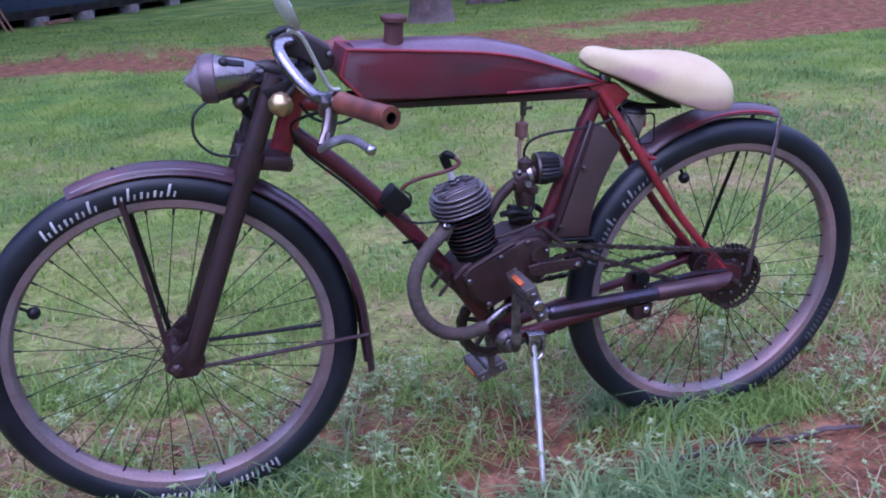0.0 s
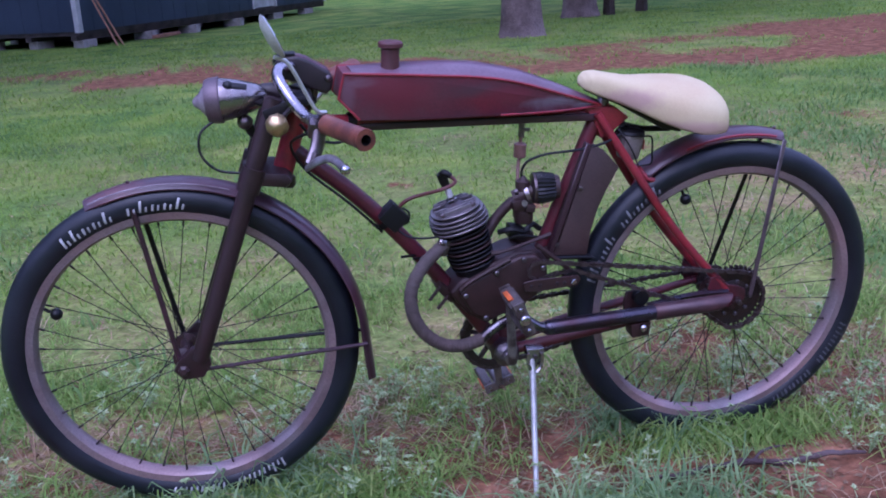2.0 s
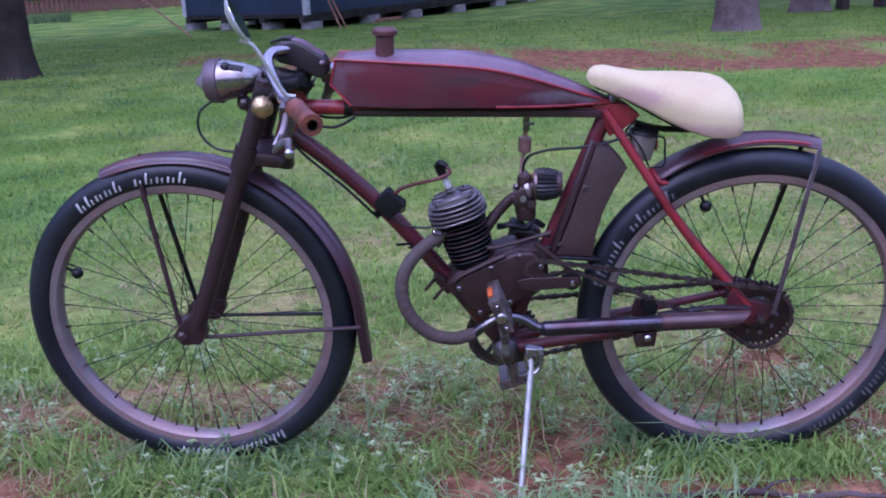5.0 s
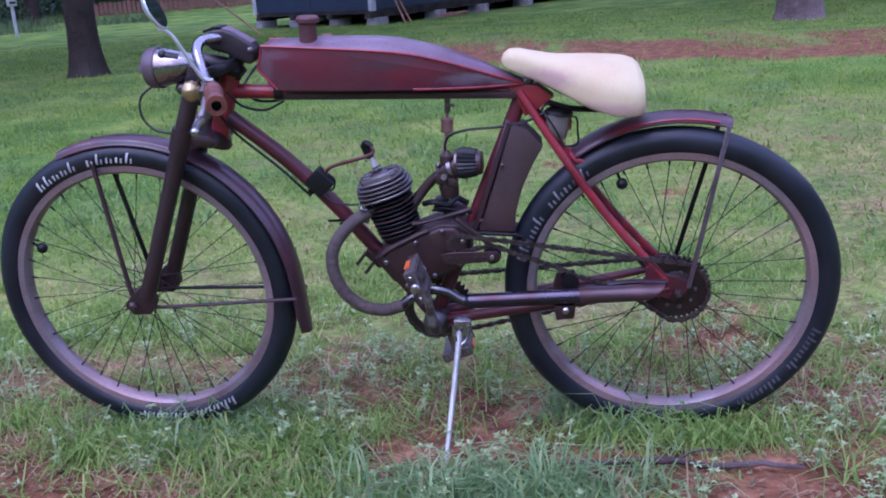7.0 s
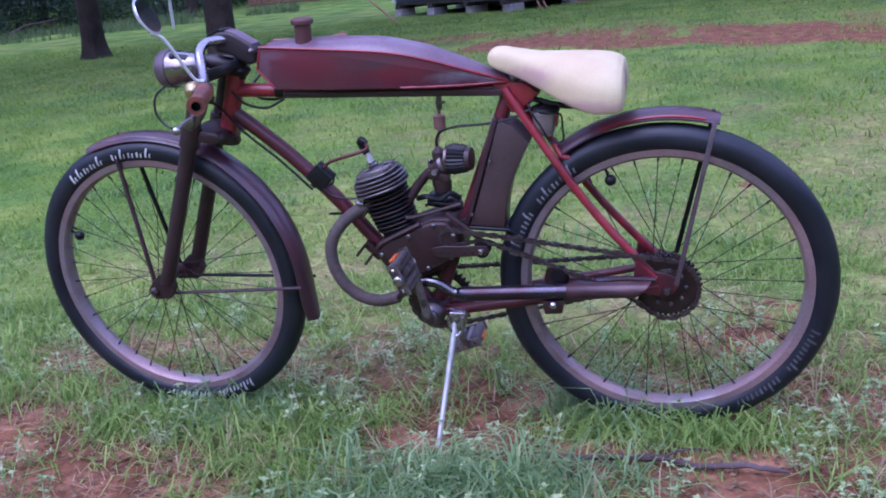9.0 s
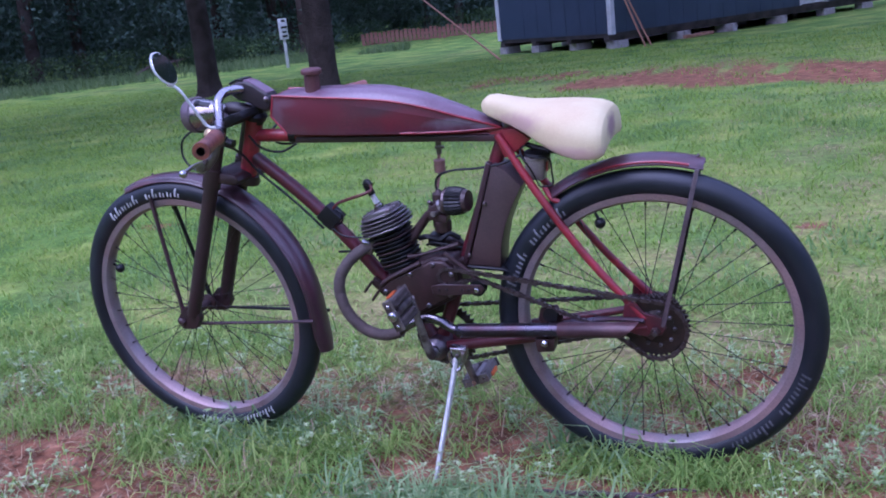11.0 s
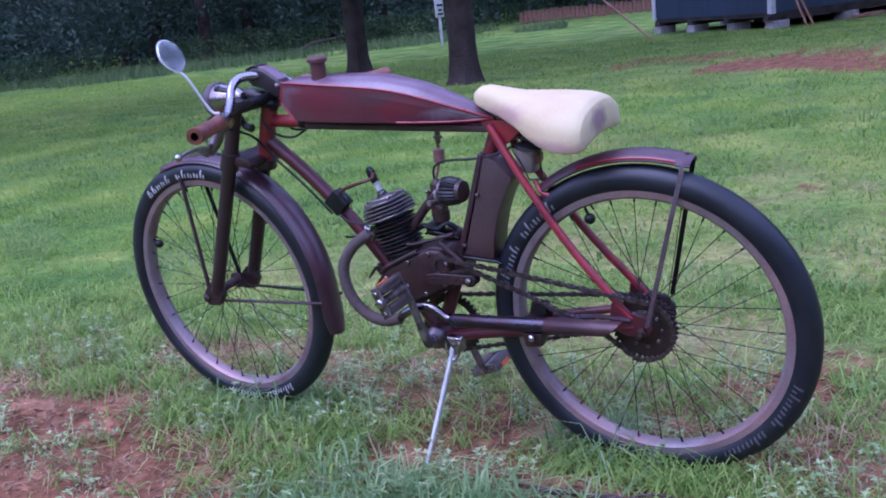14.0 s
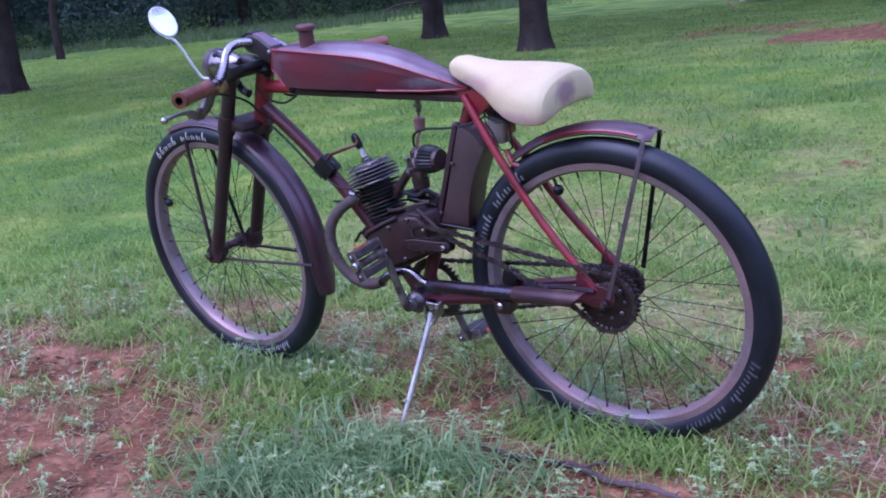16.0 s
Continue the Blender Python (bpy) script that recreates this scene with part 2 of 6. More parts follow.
def blotch(m, where, size, colour):
    """A blurred spot of colour on a surface: wear, or shading and sheen painted in."""
    n, l = m.node_tree.nodes, m.node_tree.links
    b = n["Principled BSDF"]
    old = b.inputs["Base Color"].links[0].from_socket
    co = n.new("ShaderNodeTexCoord")
    mp = n.new("ShaderNodeMapping")
    mp.inputs["Location"].default_value = [-w / s for w, s in zip(where, size)]
    mp.inputs["Scale"].default_value = [1 / s for s in size]
    l.new(co.outputs["Object"], mp.inputs["Vector"])
    ln = n.new("ShaderNodeVectorMath")
    ln.operation = 'LENGTH'
    l.new(mp.outputs[0], ln.inputs[0])
    ns = n.new("ShaderNodeTexNoise")
    ns.inputs["Scale"].default_value = 70
    l.new(co.outputs["Object"], ns.inputs["Vector"])
    ad = n.new("ShaderNodeMath")
    ad.operation = 'MULTIPLY_ADD'
    ad.inputs[1].default_value = 0.7
    l.new(ns.outputs["Fac"], ad.inputs[0])
    l.new(ln.outputs["Value"], ad.inputs[2])
    rg = n.new("ShaderNodeMapRange")
    rg.inputs["From Min"].default_value, rg.inputs["From Max"].default_value = 0.9, 1.6
    rg.inputs["To Min"].default_value, rg.inputs["To Max"].default_value = 0.9, 0.0
    l.new(ad.outputs[0], rg.inputs["Value"])
    mx = n.new("ShaderNodeMixRGB")
    mx.inputs["Color2"].default_value = (*colour, 1)
    l.new(rg.outputs[0], mx.inputs["Fac"])
    l.new(old, mx.inputs["Color1"])
    l.new(mx.outputs[0], b.inputs["Base Color"])


blotch(SEAT, (0.496, -0.018, 0.748), (0.020, 0.042, 0.025), (0.29, 0.180, 0.185))
# tan-pink shading under the saddle's lower edge, painted along nose and flank
blotch(SEAT, (0.305, -0.055, 0.768), (0.085, 0.036, 0.022), (0.44, 0.290, 0.235))
blotch(SEAT, (0.40, -0.110, 0.716), (0.11, 0.06, 0.017), (0.45, 0.300, 0.245))
# grey front panel of the tank, with its angle-dependent sheen painted in
blotch(TANK, (-0.222, -0.045, 0.816), (0.014, 0.03, 0.030), (0.130, 0.066, 0.080))
blotch(TANK, (-0.196, -0.045, 0.838), (0.030, 0.03, 0.009), (0.130, 0.066, 0.080))
blotch(TANK, (0.172, -0.040, 0.772), (0.062, 0.03, 0.012), (0.185, 0.150, 0.180))
blotch(TANK, (0.235, -0.030, 0.762), (0.030, 0.03, 0.006), (0.185, 0.150, 0.180))
blotch(TANK, (0.010, -0.050, 0.806), (0.075, 0.02, 0.018), (0.072, 0.032, 0.040))
blotch(TANK, (-0.130, -0.050, 0.815), (0.070, 0.03, 0.040), (0.120, 0.018, 0.028))
blotch(TANK, (0.080, -0.050, 0.790), (0.060, 0.03, 0.022), (0.130, 0.018, 0.030))
blotch(FENDER, (-0.64, -0.02, 0.655), (0.06, 0.03, 0.03), (0.11, 0.045, 0.045))
blotch(FENDER, (0.46, -0.03, 0.665), (0.05, 0.02, 0.02), (0.12, 0.030, 0.040))


def mirror_glass():
    m = bpy.data.materials.new("mirror_glass")
    m.use_nodes = True
    b = m.node_tree.nodes["Principled BSDF"]
    b.inputs["Base Color"].default_value = (0.86, 0.87, 0.88, 1)
    b.inputs["Metallic"].default_value, b.inputs["Roughness"].default_value = 1.0, 0.06
    return m


MIRROR = mirror_glass()


# ---- shaping helpers ----
def finish(name, bm, mat, smooth=True):
    me = bpy.data.meshes.new(name)
    bm.to_mesh(me)
    bm.free()
    me.materials.append(mat)
    if smooth:
        me.polygons.foreach_set("use_smooth", [True] * len(me.polygons))
        me.set_sharp_from_angle(angle=radians(38))
    return me


def part(name, bm, mat, parent=None, label="", smooth=True):
    """Links a bmesh as one mesh object under a thing or under a part."""
    ob = new(name, finish(name, bm, mat, smooth))
    ob.parent = parent
    if label:
        ob["label"] = label
    return ob


def spline(pts, k=6):
    """Points along a smooth curve through pts."""
    p = [Vector(q) for q in pts]
    p = [p[0] * 2 - p[1]] + p + [p[-1] * 2 - p[-2]]
    out = []
    for i in range(1, len(p) - 2):
        a, b, c, d = p[i - 1], p[i], p[i + 1], p[i + 2]
        for j in range(k):
            t = j / k
            out.append(0.5 * (2 * b + (c - a) * t + (2 * a - 5 * b + 4 * c - d) * t * t + (3 * b - a - 3 * c + d) * t ** 3))
    out.append(p[-2].copy())
    return out


def tube(pts, r, n=10, k=6, caps=True, bm=None, flat=1.0):
    """A round tube of radius r (a number, or one for each given point) along a smooth path."""
    bm = bm or bmesh.new()
    path = spline(pts, k) if k > 1 else [Vector(q) for q in pts]
    m = len(path)
    rs = [r] * m if isinstance(r, (int, float)) else [float(v) for v in np.interp(np.linspace(0, len(r) - 1, m), range(len(r)), r)]
    t0 = (path[1] - path[0]).normalized()
    side = t0.orthogonal().normalized()
    rings = []
    for i in range(m):
        t = (path[min(i + 1, m - 1)] - path[max(i - 1, 0)]).normalized()
        side = (side - t * side.dot(t)).normalized()
        up = t.cross(side)
        rings.append([bm.verts.new(path[i] + rs[i] * (math.cos(a) * side + math.sin(a) * up * flat)) for a in [2 * math.pi * j / n for j in range(n)]])
    for a, b in zip(rings, rings[1:]):
        for j in range(n):
            bm.faces.new((a[j], a[(j + 1) % n], b[(j + 1) % n], b[j]))
    if caps:
        bm.faces.new(rings[0][::-1])
        bm.faces.new(rings[-1])
    return bm


def rod(a, b, r, n=10, r2=None, bm=None):
    return tube([a, b], [r, r if r2 is None else r2], n, 1, True, bm)


def lathe(profile, origin, axis, n=24, bm=None, closed=True):
    """Turns (radius, height) pairs round an axis."""
    bm = bm or bmesh.new()
    m = Matrix.Translation(origin) @ Vector(axis).to_track_quat('Z', 'Y').to_matrix().to_4x4()
    rings = [[bm.verts.new(m @ Vector((max(r, 1e-5) * math.cos(2 * math.pi * j / n), max(r, 1e-5) * math.sin(2 * math.pi * j / n), h))) for j in range(n)] for r, h in profile]
    for a, b in zip(rings, rings[1:]):
        for j in range(n):
            bm.faces.new((a[j], a[(j + 1) % n], b[(j + 1) % n], b[j]))
    if closed:
        bm.faces.new(rings[0][::-1])
        bm.faces.new(rings[-1])
    return bm


def block(size, m=None, bevel=0.003, seg=2, bm=None):
    """A box with rounded edges, at a pose."""
    b2 = bmesh.new()
    bmesh.ops.create_cube(b2, size=1.0, matrix=Matrix.Diagonal((*size, 1)))
    if bevel:
        bmesh.ops.bevel(b2, geom=b2.edges[:], offset=bevel, segments=seg, affect='EDGES', profile=0.6)
    if m is not None:
        bmesh.ops.transform(b2, matrix=m, verts=b2.verts)
    return join(bm, b2)


def join(bm, b2):
    if bm is None:
        return b2
    me = bpy.data.meshes.new("joined")
    b2.to_mesh(me)
    b2.free()
    bm.from_mesh(me)
    bpy.data.meshes.remove(me)
    return bm


def slab(poly, y0, y1, bevel=0.004, seg=2, bm=None):
    """A plate whose outline is given in x and z, from y0 to y1, with rounded edges."""
    b2 = bmesh.new()
    va = [b2.verts.new((x, y0, z)) for x, z in poly]
    vb = [b2.verts.new((x, y1, z)) for x, z in poly]
    n = len(poly)
    b2.faces.new(va)
    b2.faces.new(vb[::-1])
    for i in range(n):
        b2.faces.new((va[i], vb[i], vb[(i + 1) % n], va[(i + 1) % n]))
    bmesh.ops.recalc_face_normals(b2, faces=b2.faces[:])
    if bevel:
        bmesh.ops.bevel(b2, geom=b2.edges[:], offset=bevel, segments=seg, affect='EDGES', profile=0.6)
    return join(bm, b2)


def sheet(rows, thick, bm=None):
    """A curved sheet through rows of points, given thickness along its normals."""
    bm = bm or bmesh.new()
    vs = [[bm.verts.new(p) for p in r] for r in rows]
    fs = []
    for a, b in zip(vs, vs[1:]):
        for j in range(len(a) - 1):
            fs.append(bm.faces.new((a[j], a[j + 1], b[j + 1], b[j])))
    bmesh.ops.recalc_face_normals(bm, faces=fs)
    bmesh.ops.solidify(bm, geom=fs, thickness=thick)
    return bm


def ball(c, r, n=16, bm=None, squash=(1, 1, 1)):
    b2 = bmesh.new()
    bmesh.ops.create_uvsphere(b2, u_segments=n, v_segments=n // 2 + 2, radius=r, matrix=Matrix.Translation(c) @ Matrix.Diagonal((*squash, 1)))
    return join(bm, b2)


# ---- ground ----
def fall(v):
    return 1 / (1 + math.exp(max(-50.0, min(50.0, v))))


def hump(x, y, cx, cy, rx, ry):
    return math.exp(-((x - cx) / rx) ** 2 - ((y - cy) / ry) ** 2)


def rough(x, y):
    return noise.noise((x * 0.9 + 3.1, y * 0.9, 0.3)) + 0.7 * noise.noise((x * 2.9, y * 2.9, 5.0)) + 0.5 * noise.noise((x * 8.0, y * 8.0, 9.0))


def soil(x, y):
    """Where the red clay lies open, 0 to 1."""
    v = -0.75
    v += 1.45 * hump(x, y, -1.12, -0.14, 0.36, 0.20) + 1.25 * hump(x, y, -0.54, -0.35, 0.28, 0.14) + 1.3 * hump(x, y, 0.70, -0.17, 0.50, 0.18) + 0.9 * hump(x, y, -0.75, -0.48, 0.4, 0.12)
    v += 0.8 * hump(x, y, 0.10, 0.16, 0.34, 0.20) + 0.95 * hump(x, y, 0.02, -0.04, 0.36, 0.13) + 0.8 * hump(x, y, 0.60, -0.60, 0.9, 0.25) + 0.5 * hump(x, y, -1.0, -0.65, 0.6, 0.25)
    v += 1.15 * hump(x, y, 0.48, -0.03, 0.30, 0.07) + 1.15 * hump(x, y, 0.68, 0.54, 0.20, 0.11) + 0.55 * hump(x, y, -0.50, -0.10, 0.25, 0.06) + 0.55 * hump(x, y, -0.80, -0.15, 0.20, 0.08) + 0.5 * hump(x, y, 0.04, 0.33, 0.20, 0.08) + 0.45 * hump(x, y, 0.90, 0.78, 0.30, 0.15)
    v += 0.6 * hump(x, y, 0.54, 0.75, 0.35, 0.2) + 0.5 * hump(x, y, -0.35, 0.26, 0.25, 0.12)
    v += 0.65 * hump(x, y, 0.62, 2.43, 0.16, 0.12) + 0.6 * hump(x, y, 0.80, 2.22, 0.14, 0.10) + 0.6 * hump(x, y, 0.75, 1.52, 0.16, 0.10) + 0.55 * hump(x, y, 0.38, 2.92, 0.16, 0.14) + 0.5 * hump(x, y, 2.4, 2.9, 0.7, 0.4) + 0.3 * hump(x, y, 3.2, 1.2, 0.8, 0.6)
    mid = 9.95 - 0.5 * max(-4.0, min(4.0, x)) + 0.5 * noise.noise((x * 0.35, 1.0, 43.0))
    v += (0.85 + 1.1 * noise.noise((x * 0.5, y * 0.9, 41.0))) * math.exp(-((y - mid) / 1.55) ** 2) * fall(-(x + 4.0) * 1.5)
    v += 1.05 * math.exp(-((y - mid + 1.40) / 0.42) ** 2) * fall(-(x + 3.4) * 1.5)
    v += 1.3 * hump(x, y, 7.8, 8.9, 2.5, 1.7) + 0.75 * hump(x, y, 3.3, 3.6, 0.30, 0.20) + 0.7 * hump(x, y, 2.3, 4.2, 0.25, 0.30) + 0.65 * hump(x, y, 4.1, 4.9, 0.5, 0.35) + 0.6 * hump(x, y, 1.7, 3.3, 0.22, 0.18)
    v += 0.7 * hump(x, y, -2.6, 2.6, 0.30, 0.10) + 0.6 * hump(x, y, -2.0, 1.5, 0.22, 0.10) + 0.6 * hump(x, y, -3.6, 3.4, 0.4, 0.14)
    return min(1.0, max(0.0, 0.5 + 1.25 * (v + 0.55 * rough(x, y))))


def bare(x, y):
    """How much of the ground's own colour is soil and litter rather than turf."""
    near = fall((y - 0.55 - 0.30 * noise.noise((x * 1.5, y * 1.5, 2.0))) * 6) * fall((abs(x) - 2.0) * 4) * fall((-1.5 - y) * 3)
    thin = 0.25 * max(0.0, noise.noise((x * 0.7, y * 0.7, 7.0))) + 0.2 * max(0.0, noise.noise((x * 2.1, y * 2.1, 3.0)))
    return max(soil(x, y), 0.66 * near + thin)


def dry(x, y):
    """How yellow and thin the turf is."""
    v = 0.75 * hump(x, y, 2.3, 2.2, 3.0, 2.8) + 0.35 * hump(x, y, -0.5, 0.9, 2.0, 0.8) + 0.30 * hump(x, y, 2.0, 10.0, 9.0, 2.6)
    return min(1.0, max(0.0, v + 0.35 * noise.noise((x * 0.55, y * 0.55, 21.0)) + 0.3 * noise.noise((x * 1.9, y * 1.9, 23.0))))


def height(x, y):
    r = math.hypot(x, y)
    fade = 1.0 if r < 3 else max(0.0, 1 - (r - 3) / 4)
    far = min(1.0, max(0.0, (r - 4) / 8))
    drop = min(1.0, max(0.0, (y - 8) / 9))
    return -0.1 * drop * drop * (3 - 2 * drop) + fade * (0.012 * noise.noise((x * 2.1, y * 2.1, 1.0)) + 0.006 * noise.noise((x * 9, y * 9, 2.0))) - 0.008 + far * 0.06 * noise.noise((x * 0.2, y * 0.2, 4.0))


def spread_axis(lo, hi, step, far):
    mid = list(np.arange(lo, hi + 1e-6, step))
    up, v, s = [], hi, step
    while v < far:
        s *= 1.14
        v += s
        up.append(v)
    dn, v, s = [], lo, step
    while v > -far:
        s *= 1.14
        v -= s
        dn.append(v)
    return dn[::-1] + mid + up


def soil_material():
    m = bpy.data.materials.new("red_soil_and_turf")
    m.use_nodes = True
    n, l = m.node_tree.nodes, m.node_tree.links
    b = n["Principled BSDF"]
    co = n.new("ShaderNodeTexCoord")

    def tex(scale, detail=6):
        x = n.new("ShaderNodeTexNoise")
        x.inputs["Scale"].default_value, x.inputs["Detail"].default_value = scale, detail
        l.new(co.outputs["Object"], x.inputs["Vector"])
        return x

    def ramp(src, stops):
        r = n.new("ShaderNodeValToRGB")
        r.color_ramp.elements[0].position, r.color_ramp.elements[0].color = stops[0][0], (*stops[0][1], 1)
        r.color_ramp.elements[1].position, r.color_ramp.elements[1].color = stops[-1][0], (*stops[-1][1], 1)
        for p, c in stops[1:-1]:
            e = r.color_ramp.elements.new(p)
            e.color = (*c, 1)
        l.new(src, r.inputs["Fac"])
        return r
    soil = ramp(tex(9).outputs["Fac"], [(0.28, (0.080, 0.038, 0.020)), (0.48, (0.172, 0.074, 0.037)), (0.74, (0.300, 0.150, 0.085))])
    fresh = ramp(tex(1.6, 12).outputs["Fac"], [(0.34, (0.052, 0.110, 0.022)), (0.5, (0.105, 0.185, 0.032)), (0.66, (0.205, 0.255, 0.050))])
    sere = ramp(tex(3.0, 8).outputs["Fac"], [(0.32, (0.135, 0.185, 0.046)), (0.5, (0.230, 0.225, 0.070)), (0.68, (0.31, 0.215, 0.105))])
    fine = ramp(tex(60).outputs["Fac"], [(0.32, (0.33, 0.33, 0.33)), (0.68, (0.66, 0.66, 0.66))])
    at = n.new("ShaderNodeVertexColor")
    at.layer_name = "bare"
    two = n.new("ShaderNodeSeparateColor")
    l.new(at.outputs["Color"], two.inputs[0])
    turf = n.new("ShaderNodeMixRGB")
    l.new(two.outputs[1], turf.inputs["Fac"])
    l.new(fresh.outputs["Color"], turf.inputs["Color1"])
    l.new(sere.outputs["Color"], turf.inputs["Color2"])
    edge = tex(22)
    s = n.new("ShaderNodeMath")
    s.operation = 'MULTIPLY_ADD'
    s.inputs[1].default_value = 0.9
    l.new(edge.outputs["Fac"], s.inputs[0])
    sub = n.new("ShaderNodeMath")
    sub.operation = 'SUBTRACT'
    sub.inputs[1].default_value = 0.45
    l.new(two.outputs[0], sub.inputs[0])
    l.new(sub.outputs[0], s.inputs[2])
    cl = ramp(s.outputs[0], [(0.35, (0, 0, 0)), (0.6, (1, 1, 1))])
    mx = n.new("ShaderNodeMixRGB")
    l.new(cl.outputs["Color"], mx.inputs["Fac"])
    l.new(turf.outputs["Color"], mx.inputs["Color1"])
    l.new(soil.outputs["Color"], mx.inputs["Color2"])
    ov = n.new("ShaderNodeMixRGB")
    ov.blend_type = 'OVERLAY'
    ov.inputs["Fac"].default_value = 0.8
    l.new(mx.outputs["Color"], ov.inputs["Color1"])
    l.new(fine.outputs["Color"], ov.inputs["Color2"])
    tufts = ramp(tex(17, 5).outputs["Fac"], [(0.35, (0.36, 0.36, 0.36)), (0.65, (0.64, 0.64, 0.64))])
    ov2 = n.new("ShaderNodeMixRGB")
    ov2.blend_type = 'OVERLAY'
    ov2.inputs["Fac"].default_value = 0.8
    l.new(ov.outputs["Color"], ov2.inputs["Color1"])
    l.new(tufts.outputs["Color"], ov2.inputs["Color2"])
    l.new(ov2.outputs["Color"], b.inputs["Base Color"])
    b.inputs["Roughness"].default_value = 0.95
    b.inputs["Specular IOR Level"].default_value = 0.15
    bp = n.new("ShaderNodeBump")
    bp.inputs["Strength"].default_value, bp.inputs["Distance"].default_value = 0.8, 0.015
    l.new(tex(45).outputs["Fac"], bp.inputs["Height"])
    l.new(bp.outputs["Normal"], b.inputs["Normal"])
    return m


def build_ground():
    xs, ys = spread_axis(-3.2, 4.2, 0.05, 420), spread_axis(-1.6, 3.2, 0.05, 420)
    nx, ny = len(xs), len(ys)
    co = [(x, y, height(x, y)) for y in ys for x in xs]
    faces = [(j * nx + i, j * nx + i + 1, (j + 1) * nx + i + 1, (j + 1) * nx + i) for j in range(ny - 1) for i in range(nx - 1)]
    me = bpy.data.meshes.new("ground")
    me.from_pydata(co, [], faces)
    layer = me.color_attributes.new("bare", 'FLOAT_COLOR', 'POINT')
    vals = np.ones((len(co), 4), dtype=np.float32)
    vals[:, 0] = [bare(x, y) for x, y, z in co]
    vals[:, 1] = [dry(x, y) for x, y, z in co]
    layer.data.foreach_set("color", vals.ravel())
    me.materials.append(soil_material())
    me.polygons.foreach_set("use_smooth", [True] * len(me.polygons))
    return tagged(new("ground", me), "red clay soil with patchy green turf", "ground", kind="structure")


build_ground()


# ---- the small blue building on blocks ----
HOUSE_END = Vector((2.28, 24.5, -0.1))


def build_house():
    corner, right = Vector((-2.75, 16.72, -0.1)), HOUSE_END
    u = (right - corner).normalized()
    v = Vector((-u.y, u.x, 0))
    length, width, base, top = (right - corner).length, 3.19, 0.295, 2.85
    turn = Matrix(((u.x, v.x, 0, corner.x), (u.y, v.y, 0, corner.y), (0, 0, 1, corner.z), (0, 0, 0, 1)))
    house = new("small_house")
    house.matrix_world = turn
    tagged(house, "small dark blue cabin standing on concrete blocks", "house")
    door0, door1 = 5.75, 6.8
    th = 0.1

    def wall(x0, x1, y0, y1, z0, z1):
        return block((x1 - x0, y1 - y0, z1 - z0), pose((x0 + x1) / 2, (y0 + y1) / 2, (z0 + z1) / 2), 0)
    long_wall = part("wall", wall(0, door0, 0, th, base, top), SIDING, house, smooth=False)
    part("wall", wall(door1, length, 0, th, base, top), SIDING, house, smooth=False)
    part("wall", wall(door0, door1, 0, th, base + 2.0, top), SIDING, house, smooth=False)
    end_wall = part("wall", wall(0.0, th, th, width, base, top), SIDING, house, smooth=False)
    part("wall", wall(length - th, length, th, width, base, top), SIDING, house, smooth=False)
    part("wall", wall(th, length - th, width - th, width, base, top), SIDING, house, smooth=False)
    # thin battens over the siding joints
    for i in range(1, int(length / 0.4)):
        x = i * 0.4
        if not door0 - 0.1 < x < door1 + 0.1:
            part("batten", wall(x - 0.012, x + 0.012, -0.006, 0.0, base, top), SIDING, long_wall, smooth=False)
    for i in range(1, 7):
        y = i * 0.4
        part("batten", wall(-0.006, 0.0, y - 0.012, y + 0.012, base, top), SIDING, end_wall, smooth=False)
    for x, y in ((0, 0), (0, width - 0.06), (length - 0.06, -0.008)):
        part("corner_trim", wall(x - 0.015, x + 0.085, y - 0.015, y + 0.085, base - 0.02, top), TRIMWHITE, house, "white corner board", smooth=False)
    door = part("door", wall(door0 + 0.05, door1 - 0.05, 0.02, 0.06, base + 0.02, base + 1.95), TRIMWHITE, house, "white entrance door", smooth=False)
    for x0, x1, z0, z1 in ((0.13, 0.36, 0.18, 0.85), (0.43, 0.66, 0.18, 0.85), (0.13, 0.36, 1.05, 1.75), (0.43, 0.66, 1.05, 1.75)):
        part("door_panel", wall(door0 + x0, door0 + x1, 0.012, 0.02, base + z0, base + z1), TRIMWHITE, door, smooth=False)
    part("door_handle", ball((door0 + 0.12, -0.02, base + 0.95), 0.03), STEEL, door)
    for x in (door0, door1 - 0.05):
        part("door_frame", wall(x, x + 0.05, -0.02, 0.08, base, base + 2.0), TRIMWHITE, house, smooth=False)
    part("floor_deck", wall(0.02, length - 0.02, 0.02, width - 0.02, base - 0.07, base), TIMBER, house, smooth=False)
    for y in (0.12, 1.1, 2.1, width - 0.12):
        part("skid_beam", wall(-0.03, length + 0.03, y - 0.06, y + 0.06, base - 0.15, base - 0.07), TIMBER, house, smooth=False)
    roof = bmesh.new()
    for s in (0, 1):
        y0, y1 = (-0.2, width / 2) if s == 0 else (width / 2, width + 0.2)
        z0, z1 = (top - 0.03, top + 0.8) if s == 0 else (top + 0.8, top - 0.03)
        sheet([[(-0.2, y0, z0), (length + 0.2, y0, z0)], [(-0.2, y1, z1), (length + 0.2, y1, z1)]], 0.06, roof)
    part("roof", roof, ROOFING, house, smooth=False)
    for x in (0.0, length - th):
        part("gable", slab([(0.0, top), (width, top), (width / 2, top + 0.78)], x, x + th, 0), SIDING, house, smooth=False).matrix_local = Matrix(((0, 1, 0, 0), (1, 0, 0, 0), (0, 0, 1, 0), (0, 0, 0, 1)))
    # concrete blocks under the beams
    blk = block((0.40, 0.2, 0.26), None, 0.008)
    first = new("concrete_block", finish("concrete_block", blk, BLOCKS, False))
